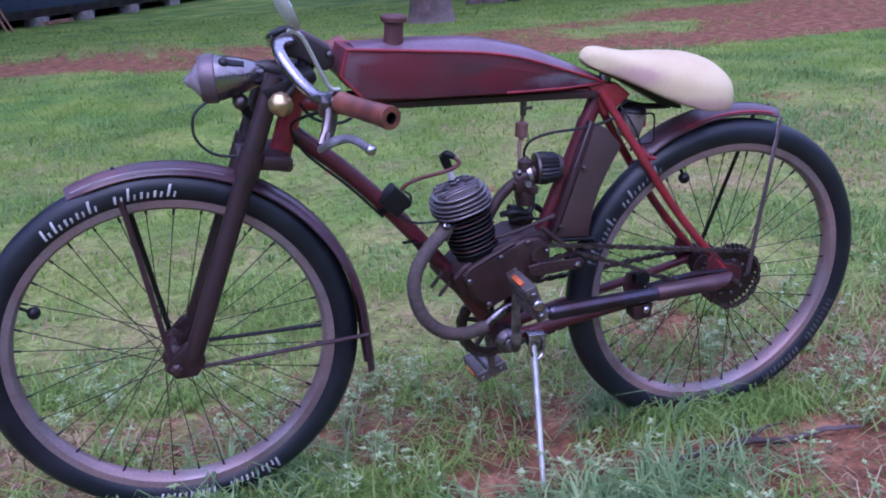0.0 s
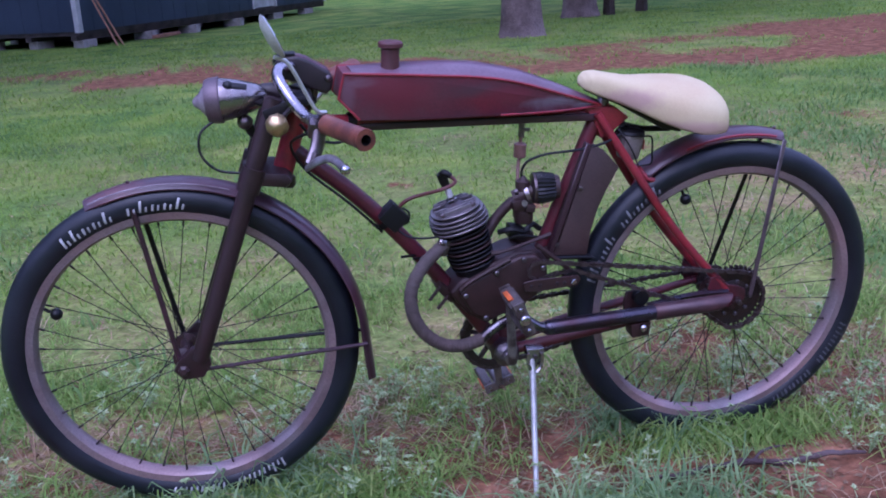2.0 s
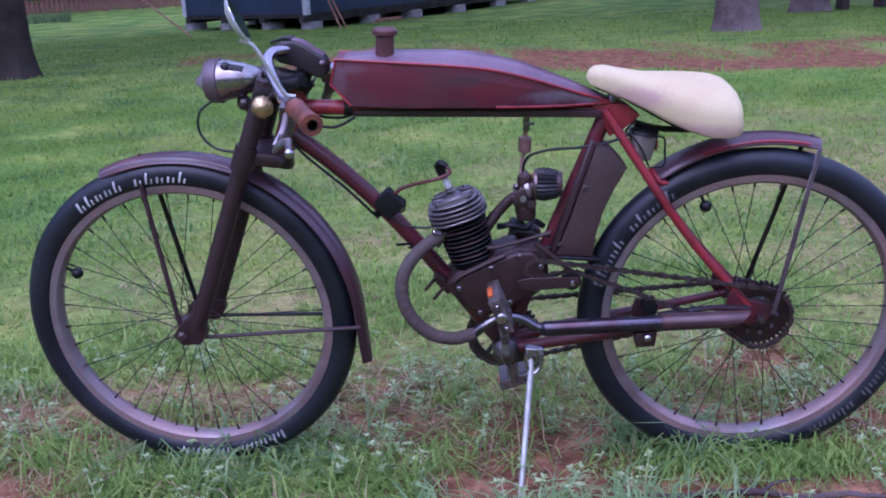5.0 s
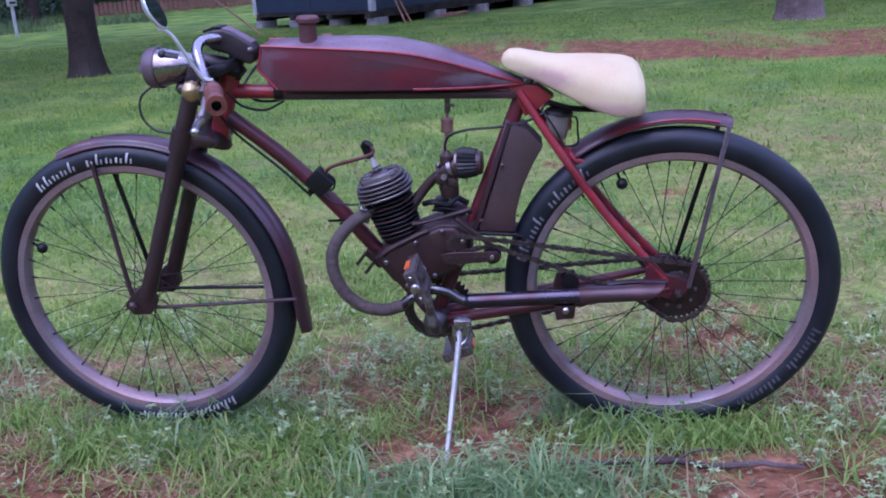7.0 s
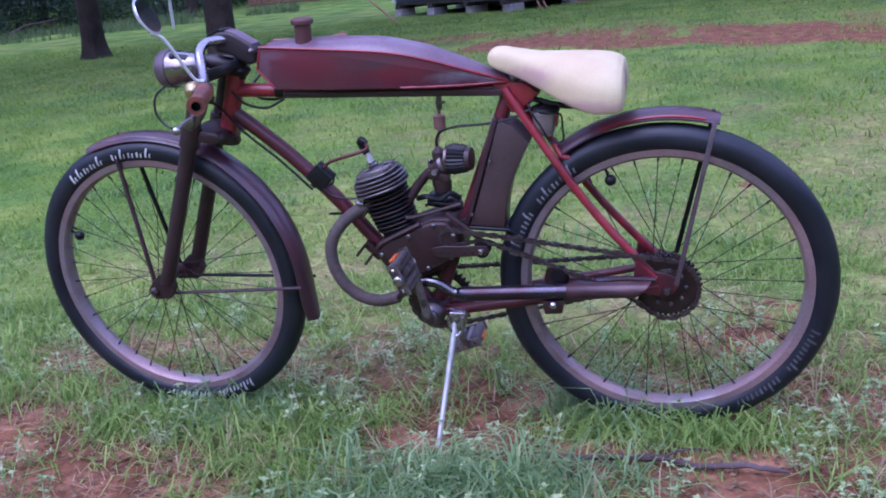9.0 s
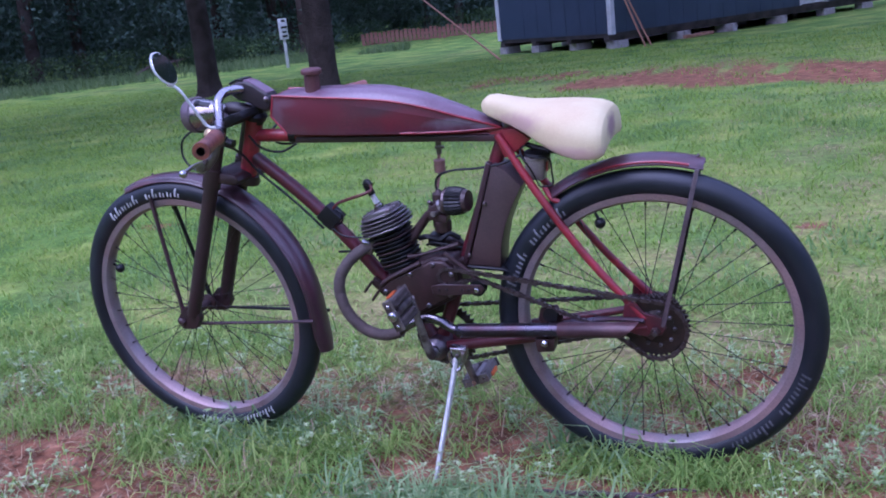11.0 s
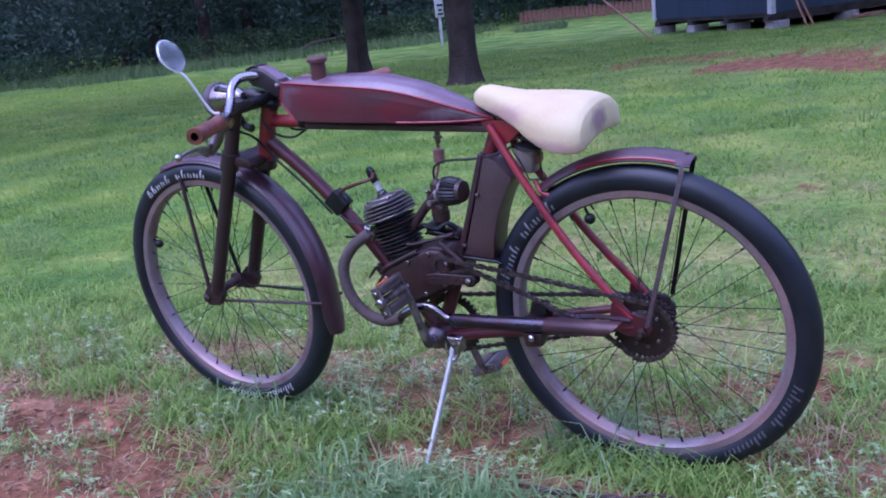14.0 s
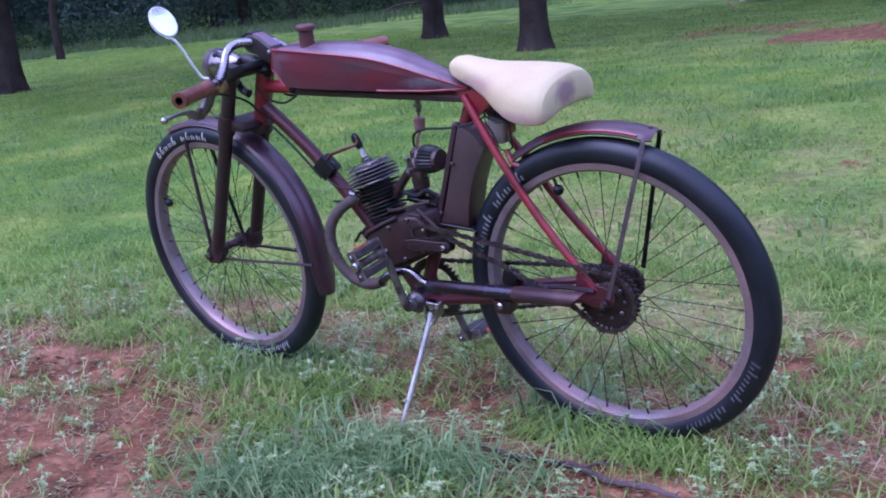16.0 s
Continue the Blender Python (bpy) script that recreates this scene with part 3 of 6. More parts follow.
    tagged(first, "grey concrete block under the cabin's beams", "block", "blocks under the cabin")
    first.matrix_world = turn @ pose(0.25, 0.12, 0.015, 0, 0, 4)
    for y in (0.12, 1.1, 2.1, width - 0.12):
        for x in (0.25, 1.9, 3.5, 5.1, 6.8, 8.4):
            if (x, y) != (0.25, 0.12):
                copy_thing(first, turn @ pose(x + random.uniform(-0.1, 0.1), y, 0.015, 0, 0, random.uniform(-8, 8) + random.choice((0, 90))))
    # poles leaning on the wall by the corner
    for x0, x1 in ((0.16, 0.30), (0.22, 0.46)):
        p = new("wooden_pole", finish("wooden_pole", rod((x0, -0.015, 1.25), (x1, -0.52, 0.0), 0.018, 8), POLE))
        p.matrix_world = turn
        tagged(p, "slim reddish wooden pole leaning on the cabin wall", "pole", "poles leaning on the cabin")
    beam = new("timber_offcut", finish("timber_offcut", block((0.9, 0.1, 0.06), pose(2.1, -0.25, 0.05, 0, 0, 6), 0.006), POLE, False))
    beam.matrix_world = turn
    tagged(beam, "pale timber offcut lying beside the cabin", "timber")


build_house()


# ---- trees ----
def leaf_cloud(bm_data, centre, radius, count, size, rng):
    """Leaves scattered in an uneven clump, as bent quads."""
    verts, faces = bm_data
    d = rng.normal(size=(count, 3))
    d /= np.linalg.norm(d, axis=1)[:, None]
    p = np.array(centre) + d * (np.array(radius) * rng.uniform(0.35, 1.0, (count, 1)) ** 0.6)
    a = rng.normal(size=(count, 3))
    a /= np.linalg.norm(a, axis=1)[:, None]
    b = np.cross(a, rng.normal(size=(count, 3)))
    b /= np.linalg.norm(b, axis=1)[:, None]
    s = size * rng.uniform(0.6, 1.4, (count, 1))
    base = len(verts) // 4 * 4
    quad = np.stack([p - a * s, p + b * s * 0.45 + [0, 0, -0.1 * size], p + a * s, p - b * s * 0.45], 1).reshape(-1, 3)
    i0 = len(verts)
    verts.extend(quad.tolist())
    faces.extend([(i0 + 4 * i, i0 + 4 * i + 1, i0 + 4 * i + 2, i0 + 4 * i + 3) for i in range(count)])


def mesh_of(name, verts, faces, mat):
    me = bpy.data.meshes.new(name)
    me.from_pydata(verts, [], faces)
    me.materials.append(mat)
    return me


def build_tree(r, tall, bark, seed, crown_from=2.6, leaves=8000, label="tall tree with rough grey-brown bark", flare=1.6, lean=0.0, leaf=0.075, spread=1.0):
    rng = np.random.default_rng(seed)
    tree = new("tree")
    tagged(tree, label, "tree")
    bend = [Vector((0, 0, -0.1)), Vector((0.0, 0, 0.25)), Vector((lean * 0.2, 0.02, tall * 0.2)), Vector((lean * 0.5, 0.1 * rng.normal(), tall * 0.45)), Vector((lean, 0.25 * rng.normal(), tall * 0.75)), Vector((lean * 1.2, 0.3 * rng.normal(), tall))]
    bm = tube(bend, [r * flare, r * 1.12, r, r * 0.8, r * 0.5, r * 0.15], 14, 5)
    for v in bm.verts:
        a = math.atan2(v.co.y, v.co.x)
        k = 1 + 0.08 * noise.noise((math.cos(a) * 3, math.sin(a) * 3, v.co.z * 1.1 + seed)) + 0.10 * math.sin(5 * a + seed) * max(0, 1 - v.co.z / 0.5)
        v.co.x *= k
        v.co.y *= k
    limbs = []
    for i in range(9):
        z = rng.uniform(crown_from * 0.9, tall * 0.85)
        a = rng.uniform(0, 2 * math.pi)
        ln = ((tall - z) * 0.35 + rng.uniform(0.8, 1.8)) * spread
        d = Vector((math.cos(a), math.sin(a), 0.45))
        o = Vector((lean * z / tall, 0, z))
        limbs.append(o + d * ln)
        tube([o, o + d * ln * 0.5 + Vector((0, 0, 0.1)), o + d * ln], [r * 0.32, r * 0.2, r * 0.06], 6, 4, True, bm)
    part("trunk", bm, bark, tree)
    data = ([], [])
    for e in limbs:
        for j in range(5):
            c = np.array(e) + rng.normal(size=3) * [0.9 * spread, 0.9 * spread, 0.6]
            leaf_cloud(data, c, (0.9, 0.9, 0.6), leaves // 60, leaf, rng)
    for j in range(15):
        c = np.array([lean, 0, tall]) + rng.normal(size=3) * [1.4, 1.4, 1.0]
        leaf_cloud(data, c, (1.0, 1.0, 0.7), leaves // 60, leaf, rng)
    crown = new("crown", mesh_of("crown", *data, LEAF))
    crown.parent = tree
    return tree


# these crowns stay out of view, made wide and dense to shade the lawn
oak = build_tree(0.165, 8.0, BARK, 3, 3.0, 18000, leaf=0.11, spread=1.5)
oak.matrix_world = pose(-4.93, 9.42, 0, 0, 0, 20)
pale = build_tree(0.25, 9.0, BARKPALE, 5, 3.2, 16000, label="tall tree with pale lilac-grey bark", flare=1.35, leaf=0.11, spread=1.5)
pale.matrix_world = pose(3.58, 11.6, 0, 0, 0, 70)
for x, y, a in ((-8.9, 12.9, 100), (-11.5, 6.4, 200)):
    tagged(copy_thing(oak, pose(x, y, 0, 0, 0, a)), "dark-barked tree at the edge of the lawn")
for x, y, a in ((5.8, 15.5, 160), (11.5, 22.0, 250)):
    copy_thing(pale, pose(x, y, 0, 0, 0, a))
sapling = build_tree(0.085, 5.5, BARK, 8, 2.2, 3000, "slim dark young tree at the wood's edge", 1.3, 0.5)
sapling.matrix_world = pose(6.4, 15.6, -0.05, 0, 0, 30)
for x, y, a in ((7.1, 15.8, 200), (-20.5, 13.5, 120)):
    copy_thing(sapling, pose(x, y, 0, 0, 0, a))
# the wood behind
wood_tree = build_tree(0.2, 10.0, BARK, 12, 2.0, 8000, "dark tree in the wood behind the lawn", leaf=0.10)
wood_tree.matrix_world = pose(-22.5, 24, 0, 0, 0, 0)
tagged(wood_tree, group="wood behind the lawn")
rng = np.random.default_rng(4)
spots = []
while len(spots) < 60:
    a = rng.uniform(55, 185)
    d = rng.uniform(31, 46) + (8 if 62 < a < 118 else 0)
    x, y = d * math.cos(radians(a)), d * math.sin(radians(a))
    if all(math.hypot(x - p, y - q) > 2.2 for p, q in spots):
        spots.append((x, y))
        copy_thing(wood_tree, pose(x, y, 0, 0, 0, rng.uniform(0, 360)))


def build_thicket():
    """Undergrowth and hanging foliage of the wood, past counting."""
    rng = np.random.default_rng(9)
    data = ([], [])
    for i in range(620):
        a = rng.uniform(50, 195)
        d = rng.uniform(32, 48) + (8 if 62 < a < 118 else 0)
        z = rng.uniform(0.3, 6.5) * rng.uniform(0.4, 1)
        leaf_cloud(data, (d * math.cos(radians(a)), d * math.sin(radians(a)), z), (1.9, 1.9, 1.2), 480, 0.085, rng)
    for i in range(300):
        a = rng.uniform(40, 200)
        d = rng.uniform(47, 62) + (8 if 62 < a < 118 else 0)
        leaf_cloud(data, (d * math.cos(radians(a)), d * math.sin(radians(a)), rng.uniform(0.5, 13)), (3.6, 3.6, 2.6), 170, 0.34, rng)
    for i in range(260):
        a = rng.uniform(40, 205)
        leaf_cloud(data, (rng.uniform(66, 80) * math.cos(radians(a)), rng.uniform(66, 80) * math.sin(radians(a)), rng.uniform(0, 20)), (6, 6, 4), 150, 0.8, rng)
    ob = new("undergrowth", mesh_of("undergrowth", *data, LEAF))
    tagged(ob, "dense dark green undergrowth of the wood", "undergrowth", kind="stuff")
    data = ([], [])
    for i in range(70):
        a = rng.uniform(95, 190)
        d = rng.uniform(30, 33) + (8 if a < 118 else 0)
        leaf_cloud(data, (d * math.cos(radians(a)), d * math.sin(radians(a)), 0.35), (0.9, 0.9, 0.5), 520, 0.045, rng)
    tagged(new("bushes", mesh_of("bushes", *data, BUSH)), "low green bushes along the wood's edge", "bushes", kind="stuff")


build_thicket()


def build_backdrop():
    """The far wood: a ragged dark mass that closes the distance. The nearer camera-side arc is unseen, added to cut
    light from the side.
    """
    rows = []
    for j in range(9):
        row = []
        for i in range(181):
            deg = 2 * i
            a = radians(deg)
            r = (92 if 15 <= deg <= 225 else 40) + 4 * noise.noise((math.cos(a) * 9, math.sin(a) * 9, j * 0.9))
            top = (19 if 15 <= deg <= 225 else 13) + 4 * noise.noise((math.cos(a) * 6, math.sin(a) * 6, 4.0))
            row.append((r * math.cos(a), r * math.sin(a), -0.5 + top * j / 8))
        rows.append(row)
    bm = bmesh.new()
    sheet(rows, 0.5, bm)
    tagged(new("backdrop", finish("backdrop", bm, LEAF)), "dark green wood backdrop, its unseen camera-side arc added to block low sky", "wood", kind="structure")


build_backdrop()


def build_fence():
    """A weathered board fence beyond the lawn."""
    fence = new("board_fence")
    tagged(fence, "weathered reddish board fence beyond the lawn", "fence")
    a, b = Vector((-13.9, 30.2, -0.1)), Vector((-5.0, 33.5, -0.1))
    n = 66
    board = finish("board", block((0.115, 0.02, 0.38), pose(0, 0, 0.19), 0.003, 1), FENCEWOOD, False)
    ang = math.degrees(math.atan2(b.y - a.y, b.x - a.x))
    for i in range(n):
        o = new("board", board)
        o.parent = fence
        p = a.lerp(b, i / (n - 1))
        o.matrix_local = pose(p.x, p.y, random.uniform(-0.06, 0.02), 0, random.uniform(-1, 1), ang)
    for z in (0.10, 0.29):
        part("rail", rod(a + Vector((0, 0.06, z)), b + Vector((0, 0.06, z)), 0.035, 4), FENCEWOOD, fence, smooth=False)


build_fence()


def build_marker():
    """A white post with a small plate beyond the lawn."""
    post = new("marker_post")
    post.matrix_world = pose(-11.96, 21.22, -0.1, 0, 0, 35)
    tagged(post, "white post with a small white plate", "post")
    part("post", block((0.07, 0.07, 0.95), pose(0, 0, 0.46), 0.006), TRIMWHITE, post)
    plate = part("plate", block((0.22, 0.03, 0.52), pose(0, -0.05, 0.98), 0.006), TRIMWHITE, post)
    for z, w in ((1.18, 0.10), (1.02, 0.15), (0.90, 0.10), (0.80, 0.13)):
        part("bar", block((w, 0.008, 0.05), pose(0.02, -0.068, z), 0.001, 1), BLACK, plate)


build_marker()
guy = new("guy_rod", finish("guy_rod", rod((-4.75, 16.3, -0.1), (-7.0, 17.6, 1.45), 0.018, 8), POLE))
tagged(guy, "thin pale leaning rod stuck in the lawn", "rod")


def build_log():
    """A thin fallen branch at the foot of the wood."""
    bm = tube([(-18.3, 23.4, 0.0), (-18.2, 24.1, 0.20), (-18.05, 24.9, 0.24), (-17.9, 25.8, 0.30)], [0.04, 0.035, 0.03, 0.02], 8, 5)
    rod((-18.2, 24.1, 0.20), (-18.25, 24.05, -0.12), 0.03, 6, None, bm)
    rod((-18.0, 25.1, 0.24), (-17.95, 25.15, -0.12), 0.025, 6, None, bm)
    tagged(new("fallen_branch", finish("fallen_branch", bm, STICK)), "thin grey fallen branch propped on its twigs", "branch")


build_log()


# ---- the motorised bicycle: x runs from front to rear, z up in the plane of the frame, y away from the stand's side ----
bike = new("motorized_bicycle")
bike.matrix_world = pose(-0.0177, 0.094, 0.0005, 4.858, 0.761, 0.89)
tagged(bike, "brown-primed board-track style motorized bicycle leaning on its stand", "bicycle")
HUBZ, FX, RX = 0.334, -0.562, 0.560
SHIFT = Matrix.Translation((-0.006, 0, 0.005))
# the front end is turned five degrees about the steering axis
PIVOT = Matrix.Translation((-0.357, 0, 0.674))
STEER = PIVOT @ Matrix.Rotation(radians(-5), 4, Vector((0.316, 0, 0.949))) @ PIVOT.inverted()
STILL = ("front_wheel", "rear_wheel", "front_fender", "rear_fender", "drive_sprocket", "rear_cog", "motor_chain", "pedal_chain", "rear_axle")
TURNED = ("front_wheel", "front_fender", "fork", "handlebar", "headlamp")


def round_hub(cx, r, ang, y=0.0):
    """A place on a wheel, by radius and degrees from the rear."""
    return Vector((cx + r * math.cos(radians(ang)), y, HUBZ + r * math.sin(radians(ang))))


def ring(cx, section, n=96):
    """Turns a closed section of (radius, y) pairs round a hub."""
    bm = bmesh.new()
    rows = [[bm.verts.new((cx + r * math.cos(2 * math.pi * i / n), y, HUBZ + r * math.sin(2 * math.pi * i / n))) for r, y in section] for i in range(n)]
    m = len(section)
    for i in range(n):
        a, b = rows[i], rows[(i + 1) % n]
        for j in range(m):
            bm.faces.new((a[j], a[(j + 1) % m], b[(j + 1) % m], b[j]))
    bmesh.ops.recalc_face_normals(bm, faces=bm.faces[:])
    return bm


def sidewall(r):
    """Where the tyre's near flank lies at a radius, a shade proud of the rubber."""
    c = max(-1.0, min(1.0, (r - 0.3065) / 0.0255))
    return -0.0262 * (1 - c * c) ** 0.425 - 0.0012


def lettering(cx, start, letters, step, radius, parent, mat):
    """Plain strokes of paint along the sidewall in place of words."""
    ang = start
    for h in letters:
        if h:
            bm = bmesh.new()
            r0, r1 = radius - 0.0075, radius - 0.0075 + 0.0135 * h
            w = 0.0042 / radius * 57.3
            rows = [[tuple(round_hub(cx, r, ang + dx - 40 * (r - r0), sidewall(r))) for dx in (w * 0.5, -w * 0.5)] for r in np.linspace(r0, r1, 5)]
            sheet(rows, 0.0010, bm)
            rows = [[tuple(round_hub(cx, r, ang - 1.95 + dx - 40 * (r - r0), sidewall(r))) for dx in (w * 0.42, -w * 0.42)] for r in np.linspace(r0, r0 + 0.0100, 4)]
            sheet(rows, 0.0010, bm)
            part("letter_bar", bm, mat, parent, smooth=False)
        ang -= step


def build_wheel(name, cx, label, flange, valve_ang, lace):
    hub = part(name, lathe([(0.006, -0.062), (0.006, -0.045), (flange * 0.6, -0.043), (flange, -0.034), (flange, -0.030), (flange * 0.55, -0.026), (flange * 0.5, 0.0), (flange * 0.55, 0.026), (flange, 0.030), (flange, 0.034), (flange * 0.6, 0.043), (0.006, 0.045), (0.006, 0.062)], (cx, 0, HUBZ), (0, 1, 0), 24), ENGINE, bike, label)
    sec = []
    for i in range(22):
        a = 2 * math.pi * i / 22
        c, s = math.cos(a), math.sin(a)
        sec.append((0.3065 + 0.0255 * c + (0.0015 if abs(s) < 0.4 and c > 0 else 0), 0.0262 * math.copysign(abs(s) ** 0.85, s)))
    tyre = part("tyre", ring(cx, sec), RUBBER, hub, "black slick balloon tyre")
    part("rim", ring(cx, [(0.287, -0.0185), (0.2885, -0.0165), (0.284, -0.0145), (0.276, -0.013), (0.284, 0.0), (0.276, 0.013), (0.284, 0.0145), (0.2885, 0.0165), (0.287, 0.0185), (0.274, 0.0175), (0.2690, 0.012), (0.2670, 0.0), (0.2690, -0.012), (0.274, -0.0175)]), RIM, hub, "dull alloy rim with rusty spots")
    # laced spokes, crossing three times
    for i in range(36):
        side = -1 if i % 2 == 0 else 1
        rim_a = i * 10 + lace
        pull = 62 if (i // 2) % 2 == 0 else -62
        p0 = round_hub(cx, flange - 0.003, rim_a + pull, side * 0.031)
        p1 = round_hub(cx, 0.269, rim_a, side * 0.004)
        b = rod(p0, p1, 0.00092, 5)
        d = (p1 - p0).normalized()
        rod(p1 - d * 0.013, p1 + d * 0.002, 0.0022, 6, None, b)
        part("spoke", b, SPOKE, hub)
    v0, v1 = round_hub(cx, 0.267, valve_ang, 0), round_hub(cx, 0.243, valve_ang, -0.004)
    valve = part("valve_stem", rod(v0, v1, 0.0032, 8), BLACK, hub)
    part("valve_cap", ball(v1, 0.0115, 14), BLACK, valve, "round black valve cap")
    return hub, tyre


fw, ft = build_wheel("front_wheel", FX, "spoked front wheel with black slick tyre", 0.021, 155.6, 4)
rw, rt = build_wheel("rear_wheel", RX, "spoked rear wheel with black slick tyre", 0.030, 113.4, 1)
WORD = (1.5, 1.6, 0.9, 0.9, 1.6, 0, 1.0, 1.6, 0.9, 0.9, 1.6)
lettering(FX, 127, WORD, 4.1, 0.303, ft, LETTER)
lettering(FX, -57, WORD, 4.1, 0.303, ft, LETTER)
# the rear words are darker than the front ones, the lower one most
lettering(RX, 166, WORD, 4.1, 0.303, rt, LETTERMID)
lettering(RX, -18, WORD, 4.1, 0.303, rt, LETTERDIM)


def build_fender(name, cx, a0, a1, label, flare=0.0, r=0.340, half=0.033):
    """A rounded mudguard between two angles round a hub."""
    rows = []
    n = 40
    for i in range(n + 1):
        f = i / n
        a = a0 + (a1 - a0) * f
        rr = r + flare * max(0.0, (f - 0.86) / 0.14) ** 2
        ends = min(1.0, 0.72 + min(f, 1 - f) * 9)
        row = []
        for j in range(13):
            s = -1 + 2 * j / 12
            y = half * ends * math.sin(s * 1.35) / math.sin(1.35)
            row.append(tuple(round_hub(cx, rr + 0.017 * math.cos(s * 1.45) - 0.004, a, y)))
        rows.append(row)
    f = part(name, sheet(rows, 0.0016), FENDER, bike, label)
    for s in (-1, 1):
        part("rolled_edge", tube([rows[i][0 if s < 0 else 12] for i in range(0, n + 1, 2)], 0.0026, 6, 2), FENDER, f)
    return f


ff = build_fender("front_fender", FX, 115, -13, "rounded brown front mudguard", 0.017, 0.340)
part("pinstripe", tube([round_hub(FX, 0.3475, a, -0.0325) for a in range(113, 70, -3)], 0.0013, 5, 2), STEEL, ff)
part("fender_bolt", ball(round_hub(FX, 0.3540, 101), 0.0035, 8), BROWN, ff)
for s in (-1, 1):
    part("fender_stay", rod((-0.622, s * 0.034, 0.642), (-0.570, s * 0.056, 0.345), 0.0052, 8), BROWN if s < 0 else BLACK, ff)
    part("fender_stay", rod((-0.525, s * 0.056, 0.324), (-0.216, s * 0.036, 0.337), 0.004, 8), BROWN if s < 0 else BLACK, ff)
rf = build_fender("rear_fender", RX, 127, 72.5, "rounded brown rear mudguard with red wear", 0.0, 0.344, 0.036)
part("fender_lip", tube([round_hub(RX, 0.347, a, -0.0345) for a in range(110, 74, -3)], 0.0028, 6, 2), RED, rf)
part("fender_bolt", ball(round_hub(RX, 0.359, 75), 0.004, 8), STEEL, rf)
for s in (-1, 1):
    st = slab([(-0.0050, 0), (0.0050, 0), (0.0046, 0.325), (-0.0046, 0.325)], -0.0015, 0.0015, 0.0008, 1)
    lo, hi = Vector((0.578, s * 0.088, 0.352)), Vector((0.655, s * 0.041, 0.668))
    z = (hi - lo).normalized()
    x = Vector((1, 0, 0)) - z * z.x
    x.normalize()
    y = z.cross(x)
    bmesh.ops.transform(st, matrix=Matrix(((x.x, y.x, z.x, lo.x), (x.y, y.y, z.y, lo.y), (x.z, y.z, z.z, lo.z), (0, 0, 0, 1))), verts=st.verts)
    part("fender_stay", st, STAY if s < 0 else BLACK, rf, "flat steel mudguard stay" if s < 0 else "flat black mudguard stay")

# frame
frame_main = part("frame", tube([(-0.300, 0, 0.812), (-0.350, 0, 0.662)], 0.0195, 18, 1), RED, bike, "worn red steel frame tubes")
part("top_tube", rod((-0.315, 0, 0.764), (0.275, 0, 0.737), 0.0145, 14), RED, frame_main)
part("under_rail", slab([(-0.20, 0.758), (0.262, 0.742), (0.262, 0.727), (-0.205, 0.745)], -0.020, 0.020, 0.004), BROWN, frame_main)
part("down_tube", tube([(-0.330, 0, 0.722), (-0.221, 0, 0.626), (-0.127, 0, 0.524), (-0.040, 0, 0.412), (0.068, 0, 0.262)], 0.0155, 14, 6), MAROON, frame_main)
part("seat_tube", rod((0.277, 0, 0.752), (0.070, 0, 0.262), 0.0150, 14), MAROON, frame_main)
for s in (-1, 1):
    part("seat_stay", tube([(0.262, s * 0.020, 0.742), (0.345, s * 0.040, 0.612), (0.435, s * 0.050, 0.482), (0.545, s * 0.059, 0.352)], 0.0085, 10, 4), RED, frame_main)
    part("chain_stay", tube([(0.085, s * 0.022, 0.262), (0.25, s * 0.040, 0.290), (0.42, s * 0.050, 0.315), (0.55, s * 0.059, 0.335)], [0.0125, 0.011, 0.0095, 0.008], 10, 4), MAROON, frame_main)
    part("dropout", slab([(0.505, 0.385), (0.522, 0.392), (0.545, 0.366), (0.566, 0.362), (0.586, 0.352), (0.588, 0.334), (0.578, 0.320), (0.550, 0.314), (0.520, 0.322), (0.500, 0.348)], s * 0.062 - 0.003, s * 0.062 + 0.003, 0.001, 1), MAROON, frame_main)
part("seat_lug", slab([(0.235, 0.755), (0.300, 0.752), (0.330, 0.728), (0.300, 0.705), (0.272, 0.690), (0.258, 0.725)], -0.018, 0.018, 0.004), RED, frame_main)
part("bottom_bracket", lathe([(0.024, -0.038), (0.026, -0.036), (0.026, 0.036), (0.024, 0.038)], (0.072, 0, 0.262), (0, 1, 0), 24), BROWN, frame_main)
part("stay_bridge", rod((0.372, -0.045, 0.575), (0.372, 0.045, 0.575), 0.007, 8), RED, frame_main)
axle = part("rear_axle", rod((RX, -0.084, HUBZ), (RX, 0.084, HUBZ), 0.005, 8), STEEL, bike)
for s in (-1, 1):
    part("axle_nut", lathe([(0.010, 0), (0.010, 0.009), (0.006, 0.011)], (RX, s * 0.066, HUBZ), (0, s, 0), 6), ENGINE, axle)

